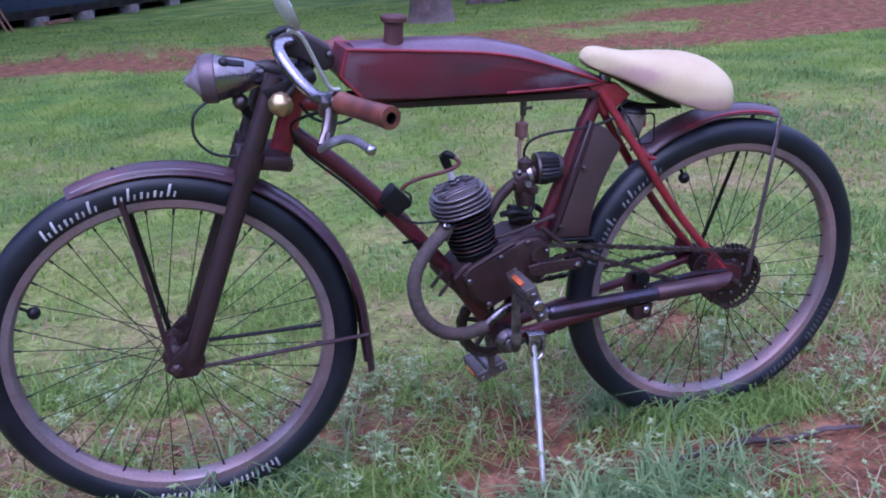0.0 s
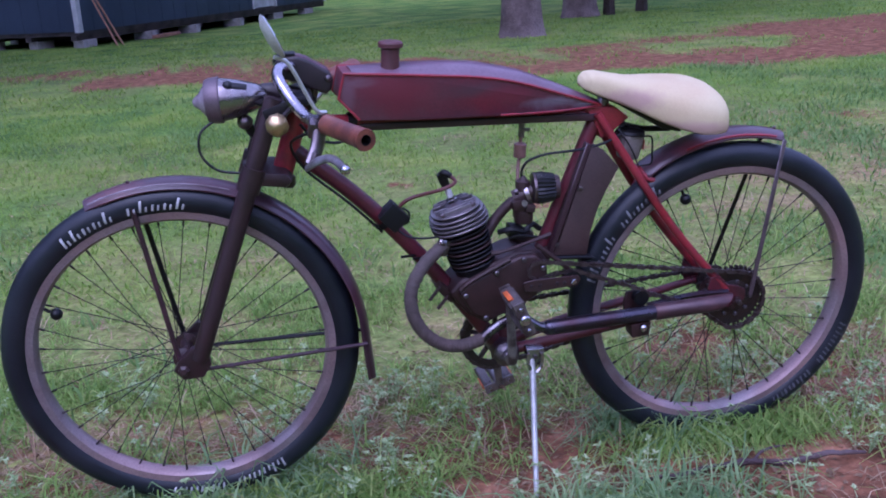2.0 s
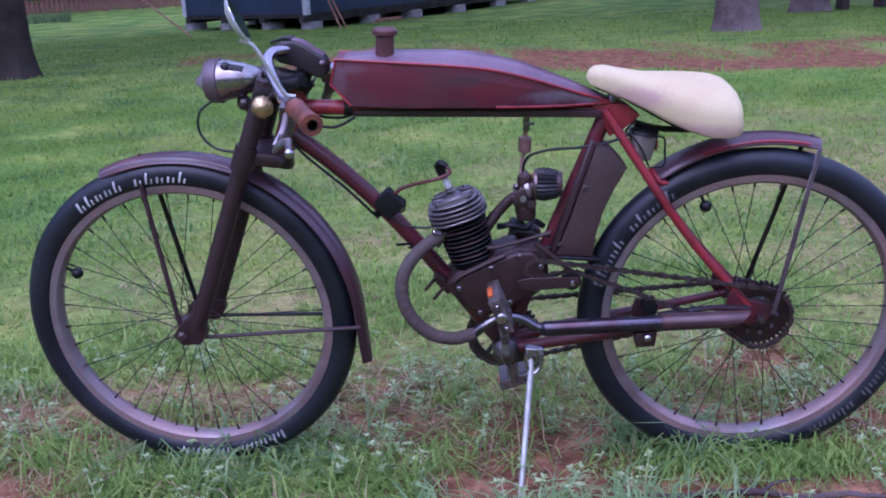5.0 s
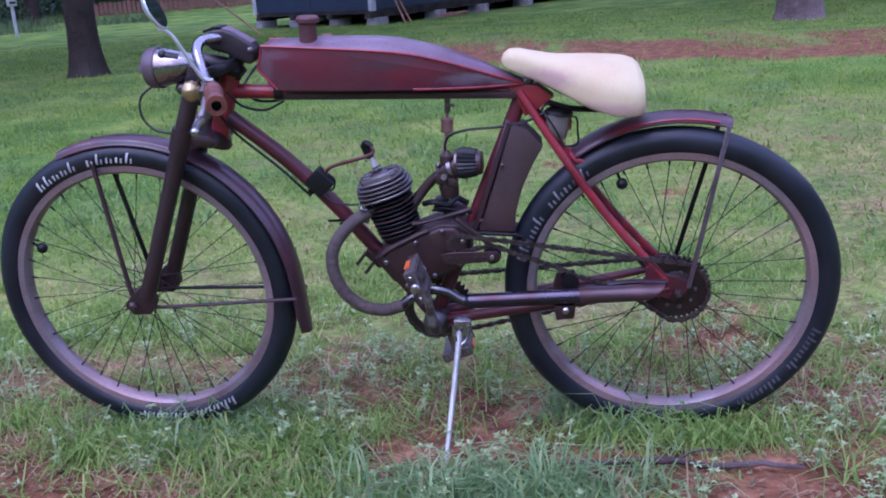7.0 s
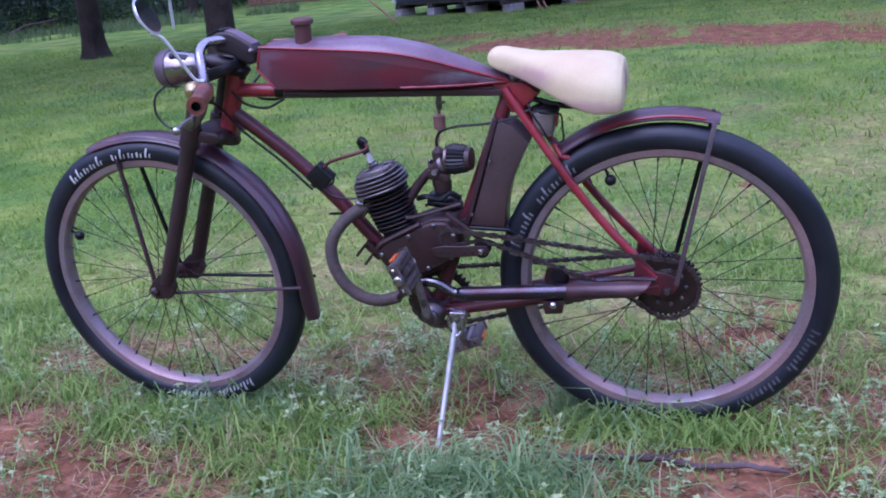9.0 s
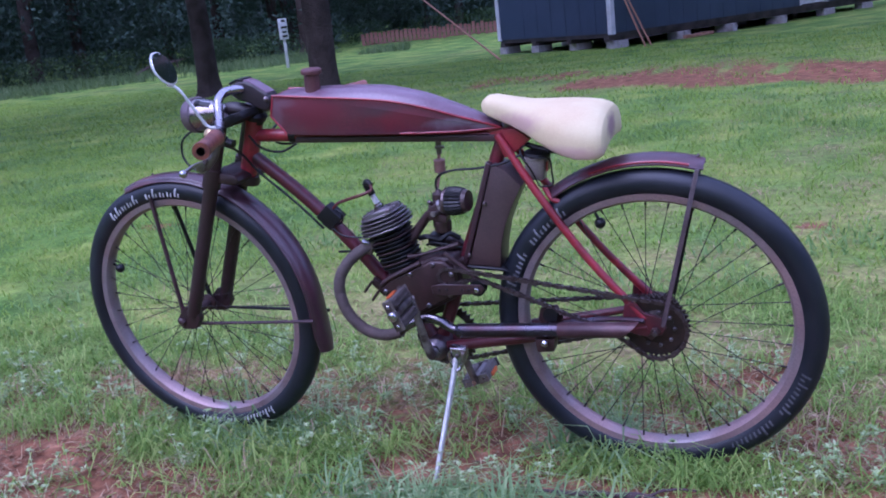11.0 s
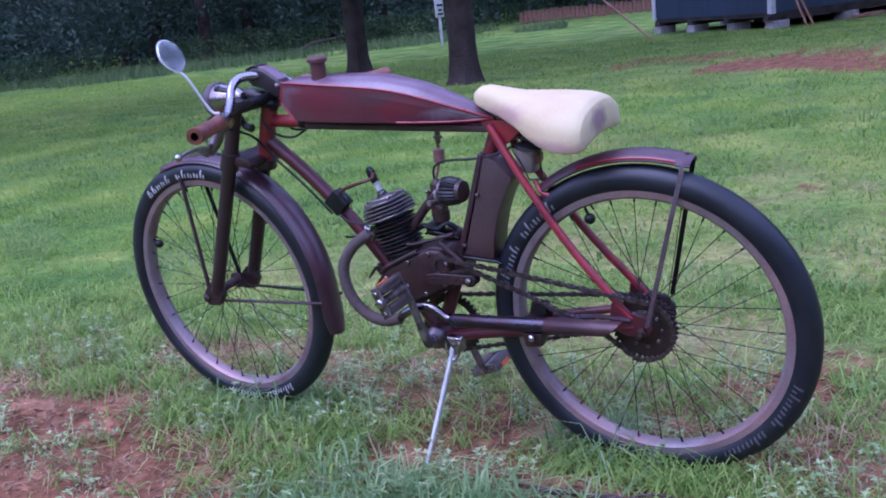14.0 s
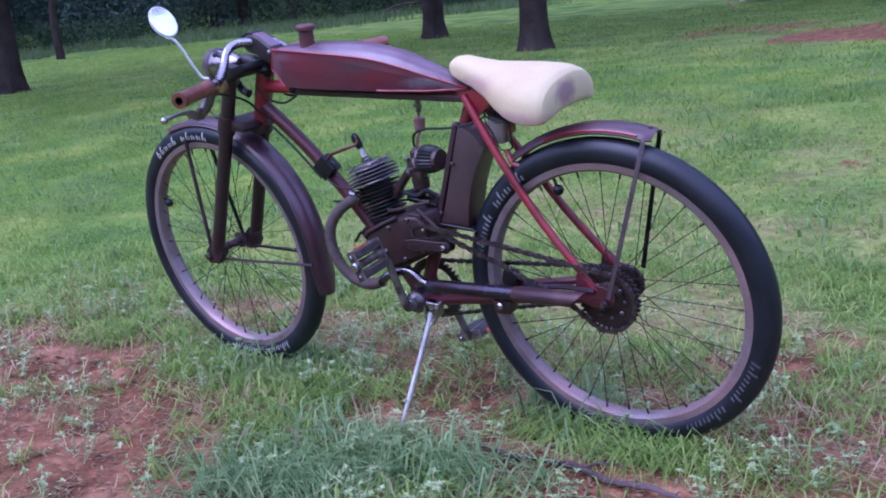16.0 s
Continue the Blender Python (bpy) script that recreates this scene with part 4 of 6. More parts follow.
# front fork with two clamps
fork = part("fork", slab([(-0.338, 0.688), (-0.326, 0.674), (-0.340, 0.662), (-0.385, 0.668), (-0.416, 0.676), (-0.419, 0.692), (-0.392, 0.696)], -0.068, 0.068, 0.007), FORKBROWN, bike, "brown double-clamp front fork")
part("upper_clamp", slab([(-0.285, 0.832), (-0.280, 0.815), (-0.325, 0.797), (-0.366, 0.787), (-0.372, 0.806), (-0.325, 0.822)], -0.078, 0.078, 0.006), BLACK, fork)
for s in (-1, 1):
    leg = part("fork_leg", tube([(-0.348, s * 0.060, 0.824), (-0.400, s * 0.0615, 0.684), (-0.526, s * 0.066, 0.345)], [0.0165, 0.017, 0.0165], 16, 4), FORKBROWN, fork)
    part("leg_collar", tube([(-0.393, s * 0.0615, 0.703), (-0.409, s * 0.0615, 0.660)], 0.0215, 16, 1), FORKBROWN, leg)
    part("fork_end", slab([(-0.512, 0.372), (-0.505, 0.335), (-0.522, 0.310), (-0.558, 0.308), (-0.576, 0.328), (-0.560, 0.350), (-0.538, 0.370)], s * 0.064 - 0.010, s * 0.064 + 0.010, 0.004), FORKBROWN, leg)
    part("axle_nut", lathe([(0.011, 0), (0.011, 0.006), (0.006, 0.010)], (FX + 0.006, s * 0.073, HUBZ - 0.005), (0, s, 0), 6), ENGINE, leg)
part("lower_cup", lathe([(0.027, 0), (0.029, 0.006), (0.024, 0.020)], (-0.352, 0, 0.655), (0.316, 0, 0.949), 20), FORKBROWN, fork)
part("upper_cup", lathe([(0.024, 0), (0.029, 0.012), (0.022, 0.020)], (-0.304, 0, 0.800), (0.316, 0, 0.949), 20), BLACK, fork)

# fuel tank
SIDE = [(-0.228, 0.857), (-0.130, 0.850), (0.021, 0.835), (0.106, 0.816), (0.191, 0.787), (0.270, 0.758), (0.278, 0.751), (0.10, 0.757), (-0.10, 0.765), (-0.202, 0.770), (-0.239, 0.812)]


def tank_half(x):
    return float(np.interp(x, [-0.24, -0.20, -0.10, 0.05, 0.15, 0.24, 0.285], [0.040, 0.047, 0.052, 0.050, 0.042, 0.026, 0.015]))


def build_tank():
    top = [p for p in SIDE[:6]]
    bm = bmesh.new()
    near = [bm.verts.new((x, -tank_half(x), z)) for x, z in SIDE]
    far = [bm.verts.new((x, tank_half(x), z)) for x, z in SIDE]
    n = len(SIDE)
    bm.faces.new(near)
    bm.faces.new(far[::-1])
    for i in range(n):
        bm.faces.new((near[i], far[i], far[(i + 1) % n], near[(i + 1) % n]))
    bmesh.ops.recalc_face_normals(bm, faces=bm.faces[:])
    bmesh.ops.bevel(bm, geom=bm.edges[:], offset=0.004, segments=2, affect='EDGES', profile=0.6)
    tank = part("fuel_tank", bm, TANK, bike, "coffin-shaped fuel tank in worn brown and red")
    # raised lid, crowned along its length
    rows = []
    for i in range(25):
        x = -0.212 + 0.482 * i / 24
        zs = float(np.interp(x, [p[0] for p in top], [p[1] for p in top]))
        h = 0.019 * math.sin(math.pi * min(1, max(0, (x + 0.235) / 0.55))) + 0.001
        w = tank_half(x) - 0.004
        rows.append([(x, w * s, zs + h * (1 - abs(s) ** 3)) for s in [-1 + 2 * j / 10 for j in range(11)]])
    # the lid's lilac paleness is painted sky sheen
    part("tank_lid", sheet(rows, 0.002), TANKTOP, tank, "worn lid of the tank with sky sheen in its pale colour")
    for s in (-1, 1):
        edge = [(x, s * (tank_half(x) - 0.001), z - 0.001) for x, z in SIDE[:6]]
        part("red_edge", tube(edge, 0.0030, 6, 4), RED, tank)
        part("red_edge", tube([(0.272, s * (tank_half(0.272) - 0.001), 0.756), (0.18, s * (tank_half(0.18) - 0.001), 0.7560), (0.06, s * (tank_half(0.06) - 0.001), 0.7605)], 0.0024, 6, 2), RED, tank)
        part("red_edge", tube([(-0.226, s * 0.041, 0.857), (-0.239, s * 0.0405, 0.812), (-0.204, s * 0.046, 0.772)], 0.0024, 6, 1), RED, tank)
    neck = part("filler_neck", lathe([(0.0180, 0), (0.0170, 0.008), (0.0165, 0.040)], (-0.139, -0.018, 0.856), (0.05, 0, 1), 24), CAPRED, tank, "round red-brown filler neck")
    part("filler_cap", lathe([(0.0195, 0), (0.0225, 0.002), (0.0225, 0.009), (0.020, 0.012), (0.0, 0.0125)], (-0.137, -0.018, 0.893), (0.05, 0, 1), 24), CAPRED, neck)
    part("front_clamp", lathe([(0.016, -0.008), (0.0175, -0.008), (0.0175, 0.008), (0.016, 0.008)], (-0.212, 0, 0.760), (1, 0, -0.05), 18), BLACK, tank)
    # fuel tap, filter and hose
    tap = part("fuel_tap", rod((0.120, 0.012, 0.728), (0.119, 0.012, 0.700), 0.006, 10), STEEL, tank)
    part("tap_lever", block((0.020, 0.005, 0.006), pose(0.124, 0.005, 0.715), 0.001), STEEL, tap)
    part("fuel_filter", lathe([(0.004, -0.017), (0.0125, -0.013), (0.0125, 0.013), (0.004, 0.017)], (0.1165, 0.012, 0.673), (0.05, 0, 1), 14), HOSE, tap, "translucent brownish fuel filter")
    part("fuel_hose", tube([(0.1185, 0.012, 0.702), (0.117, 0.012, 0.688)], 0.0036, 8, 1), HOSE, tap)
    part("fuel_hose", tube([(0.115, 0.012, 0.658), (0.110, 0.006, 0.638), (0.106, -0.006, 0.610)], 0.0036, 8, 4), HOSE, tap)


build_tank()


def build_seat():
    """A broad padded saddle, narrow at the nose."""
    xs = [0.230, 0.235, 0.245, 0.262, 0.298, 0.335, 0.372, 0.409, 0.442, 0.466, 0.483, 0.493, 0.497]
    wd = [0.006, 0.020, 0.030, 0.036, 0.045, 0.062, 0.089, 0.112, 0.122, 0.123, 0.120, 0.113, 0.098]
    tp = [0.803, 0.813, 0.820, 0.8215, 0.813, 0.806, 0.803, 0.801, 0.798, 0.794, 0.788, 0.780, 0.768]
    bt = [0.799, 0.790, 0.783, 0.774, 0.760, 0.743, 0.725, 0.712, 0.706, 0.705, 0.706, 0.710, 0.718]
    fine = np.linspace(0, len(xs) - 1, 73)
    X, Wd, Tp, Bt = [np.interp(fine, range(len(xs)), v) for v in (xs, wd, tp, bt)]
    bm = bmesh.new()
    rings = []
    for x, w, t, b in zip(X, Wd, Tp, Bt):
        r = []
        for j in range(44):
            a = 2 * math.pi * j / 44
            c, s = math.cos(a), math.sin(a)
            y = w * math.copysign(abs(c) ** 0.75, c)
            mid = b + (t - b) * 0.35
            if s >= 0:
                z = mid + (t - mid) * abs(s) ** 0.7
            else:
                z = mid - (mid - b) * abs(s) ** 0.35 + 0.008 * (abs(s) ** 3) * min(1, w / 0.1)
            # the sides roll downwards
            z -= 0.012 * (abs(y) / 0.13) ** 2
            r.append(bm.verts.new((x, y, z + 0.0012 * noise.noise((x * 30, y * 30, z * 30)))))
        rings.append(r)
    for a, b in zip(rings, rings[1:]):
        for j in range(44):
            bm.faces.new((a[j], a[(j + 1) % 44], b[(j + 1) % 44], b[j]))
    bm.faces.new(rings[0][::-1])
    bm.faces.new(rings[-1])
    bmesh.ops.recalc_face_normals(bm, faces=bm.faces[:])
    for k in range(2):
        bmesh.ops.smooth_vert(bm, verts=bm.verts, factor=0.5, use_axis_x=True, use_axis_y=True, use_axis_z=True)
    seat = part("saddle", bm, SEAT, bike, "broad cream hide-covered saddle")
    part("seat_pan", slab([(0.245, 0.782), (0.30, 0.758), (0.40, 0.700), (0.44, 0.690), (0.44, 0.704), (0.30, 0.770)], -0.022, 0.022, 0.003), BLACK, seat)
    part("seat_post", rod((0.275, 0, 0.748), (0.292, 0, 0.785), 0.0125, 12), STEEL, seat)
    part("rear_strut", tube([(0.30, 0, 0.72), (0.36, 0, 0.70), (0.425, 0, 0.694)], 0.006, 8, 4), BLACK, seat)


build_seat()


# tool box between seat tube and wheel
box = part("side_box", slab([(0.246, 0.684), (0.272, 0.672), (0.306, 0.634), (0.282, 0.592), (0.262, 0.548), (0.249, 0.502), (0.243, 0.456), (0.170, 0.463), (0.185, 0.50), (0.214, 0.585)], -0.036, 0.036, 0.005), BOXPAINT, bike, "dark brown metal box following the rear tyre's curve")
part("box_strap", slab([(0.160, 0.472), (0.168, 0.461), (0.246, 0.684), (0.236, 0.690)], -0.038, -0.020, 0.002, 1), BROWN, box)
for x, z in ((0.178, 0.487), (0.224, 0.600)):
    part("strap_bolt", lathe([(0.005, 0), (0.005, 0.004), (0.003, 0.005)], (x, -0.038, z), (0, -1, 0), 6), STEEL, box)
part("box_foot", slab([(0.168, 0.462), (0.250, 0.454), (0.262, 0.446), (0.170, 0.454)], -0.037, 0.037, 0.002, 1), BLACK, box)

# tail lamp hung under the seat
def build_tail_lamp():
    """A small cup-shaped lamp with a dark lid, hung in a wire guard."""
    at = pose(0.336, -0.008, 0.672, 0, 6, 0)
    cup = bmesh.new()
    rows = []
    for z, hx, hy in ((-0.028, 0.016, 0.018), (-0.026, 0.0185, 0.020), (0.0, 0.0225, 0.024), (0.020, 0.0245, 0.026)):
        rows.append([cup.verts.new(at @ Vector((hx * math.copysign(abs(math.cos(a)) ** 0.5, math.cos(a)), hy * math.copysign(abs(math.sin(a)) ** 0.5, math.sin(a)), z))) for a in [2 * math.pi * k / 24 for k in range(24)]])
    for a, b in zip(rows, rows[1:]):
        for k in range(24):
            cup.faces.new((a[k], a[(k + 1) % 24], b[(k + 1) % 24], b[k]))
    cup.faces.new(rows[0][::-1])
    cup.faces.new(rows[-1])
    lampbox = part("tail_lamp", cup, SMOKE, bike, "small smoky tail lamp hung under the saddle")
    part("lamp_lid", lathe([(0.027, 0.0), (0.0285, 0.003), (0.027, 0.008), (0.018, 0.012), (0.0, 0.013)], at @ Vector((0, 0, 0.0195)), (0.1, 0, 1), 20), BLACK, lampbox, "dark lid")
    part("lid_band", lathe([(0.0262, 0.0), (0.0275, 0.001), (0.0275, 0.004), (0.0262, 0.005)], at @ Vector((0, 0, 0.0135)), (0.1, 0, 1), 20), GREYSTEEL, lampbox)
    part("reflector", block((0.004, 0.030, 0.020), at @ pose(0.0245, 0, 0.002), 0.001), RED, lampbox, "red lens")
    part("wire_guard", tube([(0.345, -0.036, 0.692), (0.370, -0.036, 0.690), (0.373, -0.036, 0.662), (0.372, -0.036, 0.636), (0.346, -0.036, 0.633)], 0.0020, 6, 3), BLACK, lampbox)
    part("wire_guard", tube([(0.306, -0.020, 0.708), (0.316, -0.034, 0.690), (0.330, -0.036, 0.668), (0.345, -0.036, 0.634)], 0.0016, 6, 4), BLACK, lampbox)
    part("lamp_wire", tube([(0.332, -0.010, 0.702), (0.326, -0.022, 0.716), (0.312, -0.024, 0.714), (0.304, -0.014, 0.700), (0.312, -0.010, 0.688)], 0.0020, 6, 5), BLACK, lampbox)


build_tail_lamp()
part("fender_bracket", tube([(0.350, -0.02, 0.628), (0.366, -0.03, 0.605), (0.385, -0.03, 0.598)], 0.006, 8, 3), RED, bike)

# engine
engine = part("engine", slab([(-0.046, 0.412), (-0.022, 0.437), (0.030, 0.462), (0.092, 0.484), (0.135, 0.484), (0.155, 0.462), (0.158, 0.415), (0.138, 0.388), (0.085, 0.362), (0.030, 0.338), (-0.010, 0.362)], -0.046, 0.046, 0.009, 3), ENGINE, bike, "small brown-painted two-stroke engine")
cover = part("clutch_cover", slab([(-0.030, 0.416), (-0.012, 0.434), (0.040, 0.458), (0.095, 0.481), (0.125, 0.480), (0.148, 0.458), (0.148, 0.420), (0.128, 0.394), (0.080, 0.372), (0.028, 0.350), (-0.004, 0.370)], -0.064, -0.045, 0.006, 3), ENGINE, engine)
part("cover_rib", tube([(-0.028, -0.062, 0.424), (-0.010, -0.064, 0.440), (0.040, -0.064, 0.464), (0.072, -0.064, 0.478)], 0.0055, 8, 4), ENGINE, cover)
for x, z in ((-0.018, 0.412), (0.045, 0.452), (0.100, 0.474), (0.140, 0.452), (0.132, 0.404), (0.080, 0.380), (0.022, 0.360)):
    part("cover_screw", lathe([(0.0052, 0), (0.0052, 0.003), (0.0035, 0.0045)], (x, -0.064, z), (0, -1, 0), 10), STEEL, cover)
AX = Vector((-0.285, 0, 0.958)).normalized()
C0 = Vector((0.015, -0.012, 0.449))


def fin(d, r, th, square=0.82, n=32):
    """One cooling fin: a rounded plate across the cylinder."""
    side = Vector((AX.z, 0, -AX.x))
    bm = bmesh.new()
    rings = []
    for h, k in ((0, 0.985), (th * 0.25, 1.0), (th * 0.75, 1.0), (th, 0.985)):
        row = []
        for j in range(n):
            a = 2 * math.pi * j / n
            c, s = math.cos(a), math.sin(a)
            row.append(bm.verts.new(C0 + AX * (d + h) + r * k * (side * math.copysign(abs(c) ** square, c) + Vector((0, 1, 0)) * math.copysign(abs(s) ** square, s))))
        rings.append(row)
    for a, b in zip(rings, rings[1:]):
        for j in range(n):
            bm.faces.new((a[j], a[(j + 1) % n], b[(j + 1) % n], b[j]))
    bm.faces.new(rings[0][::-1])
    bm.faces.new(rings[-1])
    bmesh.ops.recalc_face_normals(bm, faces=bm.faces[:])
    return bm


barrel = part("cylinder", lathe([(0.040, -0.005), (0.040, 0.012), (0.032, 0.014), (0.032, 0.105), (0.030, 0.135)], C0, AX, 28), BLACK, engine, "black finned cylinder")
for i in range(9):
    part("fin", fin(0.014 + 0.0091 * i, 0.0450 + 0.0006 * i, 0.0028), ENGINE if i % 3 == 1 else BLACK, barrel)
head = part("cylinder_head", fin(0.099, 0.0575, 0.0040), FINS, engine, "finned cylinder head with worn bright edges")
part("head_core", lathe([(0.036, 0.098), (0.036, 0.134), (0.030, 0.137)], C0, AX, 24), BLACK, head)
for i in range(4):
    part("fin", fin(0.1082 + 0.0082 * i, 0.0590 - (0.0012, 0.0024, 0.0050, 0.0100)[i], 0.0026), FINS, head)
# upright ribs on the head's top
side = Vector((AX.z, 0, -AX.x))
part("head_top", lathe([(0.020, 0.134), (0.019, 0.142), (0.013, 0.146), (0.0, 0.146)], C0, AX, 20), STEEL, head)
for k in (-3, -2, -1, 1, 2, 3):
    half = math.sqrt(0.043 ** 2 - (0.011 * k) ** 2)
    inner = 0.014 if abs(k) == 1 else 0.0
    for e in ((-1, 1) if inner else (0,)):
        a0, a1 = (inner, half) if e > 0 else (-half, -inner) if e < 0 else (-half, half)
        o = C0 + AX * 0.1385 + Vector((0, 0.011 * k, 0)) + side * ((a0 + a1) / 2)
        m = Matrix(((side.x, 0, AX.x, o.x), (side.y, 1, AX.y, o.y), (side.z, 0, AX.z, o.z), (0, 0, 0, 1)))
        part("top_fin", block((a1 - a0, 0.0030, 0.011), m, 0.0010, 1), FINS, head)
for s in (-1, 1):
    for k in (-1, 1):
        o = C0 + AX * 0.136 + side * 0.030 * k + Vector((0, 0.030 * s, 0))
        part("head_nut", lathe([(0.0060, 0), (0.0060, 0.005), (0.004, 0.007)], o, AX, 6), STEEL, head)
plug_o = C0 + AX * 0.143
PD = Vector((-0.36, -0.05, 0.92)).normalized()
plug = part("spark_plug", lathe([(0.0095, 0), (0.0112, 0.001), (0.0112, 0.010), (0.0082, 0.012), (0.0082, 0.016)], plug_o, PD, 6), CHROME, engine)
part("insulator", lathe([(0.0066, 0.013), (0.0064, 0.028), (0.0055, 0.042)], plug_o, PD, 14), PORCELAIN, plug, "white porcelain insulator")
e0 = plug_o + PD * 0.037
e1 = plug_o + PD * 0.068
boot = part("plug_cap", tube([e0, e0.lerp(e1, 0.5), e1], [0.0082, 0.0095, 0.0085], 12, 3), BLACK, plug, "black rubber plug cap")
part("cap_elbow", tube([e1 - PD * 0.006, e1 + Vector((0.006, -0.006, 0.002)), e1 + Vector((0.018, -0.012, -0.004))], [0.0085, 0.0075, 0.0055], 10, 4), BLACK, boot)
part("plug_wire", tube([e1 + Vector((0.016, -0.012, -0.003)), e1 + Vector((0.022, -0.026, -0.012)), e1 + Vector((-0.004, -0.036, -0.020)), (-0.098, -0.030, 0.614), (-0.120, -0.026, 0.606), (-0.134, -0.022, 0.594)], 0.0036, 8, 6), WIRE, engine, "reddish ignition wire")
coil = part("ignition_box", block((0.046, 0.034, 0.042), pose(-0.146, -0.016, 0.574, 0, 47, 0), 0.004), BLACK, bike, "black ignition box clamped to the down tube")
part("box_ear", tube([(-0.128, -0.020, 0.590), (-0.116, -0.022, 0.580), (-0.118, -0.022, 0.562), (-0.128, -0.020, 0.556)], 0.0022, 6, 4), BLACK, coil)
part("box_clamp", lathe([(0.017, -0.006), (0.019, -0.006), (0.019, 0.006), (0.017, 0.006)], (-0.160, 0, 0.560), (0.68, 0, -0.73), 16), BLACK, coil)
part("box_wire", tube([(-0.142, -0.030, 0.552), (-0.120, -0.032, 0.534), (-0.085, -0.03, 0.527), (-0.040, -0.03, 0.528)], 0.0022, 6, 5), BLACK, coil)
for i, (x, z) in enumerate(((-0.135, 0.494), (-0.112, 0.487))):
    part("clamp_bolt", rod((x, -0.03, z), (x + 0.03, -0.012, z - 0.006), 0.003, 6), BLACK, coil)

# intake, carburettor and air filter
intake = part("intake_pipe", tube([C0 + AX * 0.060 + Vector((0.036, 0, 0.004)), (0.062, -0.006, 0.545), (0.088, -0.008, 0.572), (0.104, -0.010, 0.578)], [0.012, 0.0105, 0.010, 0.012], 12, 5), ENGINE, engine)
carb = part("carburettor", lathe([(0.013, -0.050), (0.016, -0.046), (0.016, -0.022), (0.013, -0.020), (0.013, 0.012), (0.0145, 0.013), (0.0145, 0.026), (0.008, 0.030), (0.004, 0.036)], (0.113, -0.012, 0.592), (0.06, 0, 1), 18), ENGINE, engine, "brown carburettor")
part("carb_throat", rod((0.096, -0.010, 0.583), (0.134, -0.016, 0.597), 0.0155, 16), ENGINE, carb)
part("carb_band", lathe([(0.0155, -0.004), (0.0195, -0.004), (0.0195, 0.004), (0.0155, 0.004)], (0.122, -0.014, 0.593), (0.93, -0.15, 0.34), 20), ALLOY, carb, "bright clamp band")
part("carb_lug", block((0.030, 0.026, 0.022), pose(0.104, -0.016, 0.574, 0, -12, 0), 0.005), ENGINE, carb)
part("carb_lug", block((0.020, 0.030, 0.016), pose(0.124, -0.020, 0.566, 0, 10, 0), 0.004), ENGINE, carb)
part("mixture_screw", lathe([(0.004, 0), (0.004, 0.014), (0.006, 0.015), (0.006, 0.020)], (0.112, -0.026, 0.580), (-0.2, -1, 0.1), 10), ALLOY, carb)
part("carb_screw", lathe([(0.0045, 0), (0.0045, 0.012), (0.003, 0.013)], (0.100, -0.020, 0.596), (-0.3, -0.5, 0.6), 8), STEEL, carb)
part("float_bowl", lathe([(0.0175, -0.012), (0.019, -0.008), (0.019, 0.012), (0.016, 0.014)], (0.116, -0.012, 0.545), (0, 0, 1), 18), ENGINE, carb)
FD = Vector((0.97, -0.12, 0.02)).normalized()
flt = part("air_filter", lathe([(0.020, 0.0), (0.0300, 0.002), (0.0300, 0.007), (0.028, 0.009)], (0.131, -0.016, 0.602), FD, 28), STEEL, carb, "round air filter with bright band")
bmf = bmesh.new()
q = FD.to_track_quat('Z', 'Y').to_matrix()
pr = []
for h, r in ((0.008, 0.0295), (0.020, 0.0305), (0.042, 0.0265), (0.047, 0.023)):
    pr.append([bmf.verts.new(Vector((0.131, -0.016, 0.602)) + q @ Vector(((r + (0.0014 if j % 2 else -0.0012)) * math.cos(2 * math.pi * j / 48), (r + (0.0014 if j % 2 else -0.0012)) * math.sin(2 * math.pi * j / 48), h))) for j in range(48)])
for a, b in zip(pr, pr[1:]):
    for j in range(48):
        bmf.faces.new((a[j], a[(j + 1) % 48], b[(j + 1) % 48], b[j]))
part("filter_pleats", bmf, BLACK, flt, smooth=False)
part("filter_end", lathe([(0.0245, 0.042), (0.0250, 0.046), (0.0225, 0.054), (0.0, 0.055)], (0.131, -0.016, 0.602), FD, 24), ENGINE, flt)
part("throttle_cable", tube([(0.113, -0.012, 0.622), (0.112, -0.014, 0.640), (0.124, -0.020, 0.660), (0.160, -0.028, 0.672), (0.220, -0.032, 0.676), (0.275, -0.034, 0.686), (0.310, -0.028, 0.700)], 0.0027, 7, 7), BLACK, carb)
part("clutch_arm", tube([(0.040, -0.045, 0.487), (0.060, -0.050, 0.490), (0.110, -0.052, 0.503), (0.160, -0.050, 0.516)], [0.006, 0.004, 0.0035, 0.005], 8, 5), ENGINE, engine)
part("magneto_cover", lathe([(0.040, 0.046), (0.042, 0.050), (0.042, 0.064), (0.036, 0.070), (0.0, 0.070)], (0.06, 0, 0.41), (0, 1, 0), 28), ENGINE, engine)
part("rear_mount", slab([(0.140, 0.470), (0.168, 0.480), (0.172, 0.458), (0.150, 0.440)], -0.030, 0.030, 0.004), ENGINE, engine)
part("front_mount", slab([(-0.046, 0.420), (-0.060, 0.432), (-0.068, 0.416), (-0.040, 0.384), (-0.026, 0.392)], -0.030, 0.030, 0.004), ENGINE, engine)
for z, x in ((0.392, -0.058), (0.412, -0.074)):
    part("mount_bolt", rod((x - 0.010, -0.034, z - 0.014), (x + 0.012, -0.034, z + 0.012), 0.0035, 6), ENGINE, engine)
part("hose_loop", tube([(0.062, -0.020, 0.520), (0.085, -0.034, 0.528), (0.112, -0.030, 0.520), (0.130, -0.020, 0.530), (0.150, -0.010, 0.515)], 0.006, 8, 5), BLACK, engine)
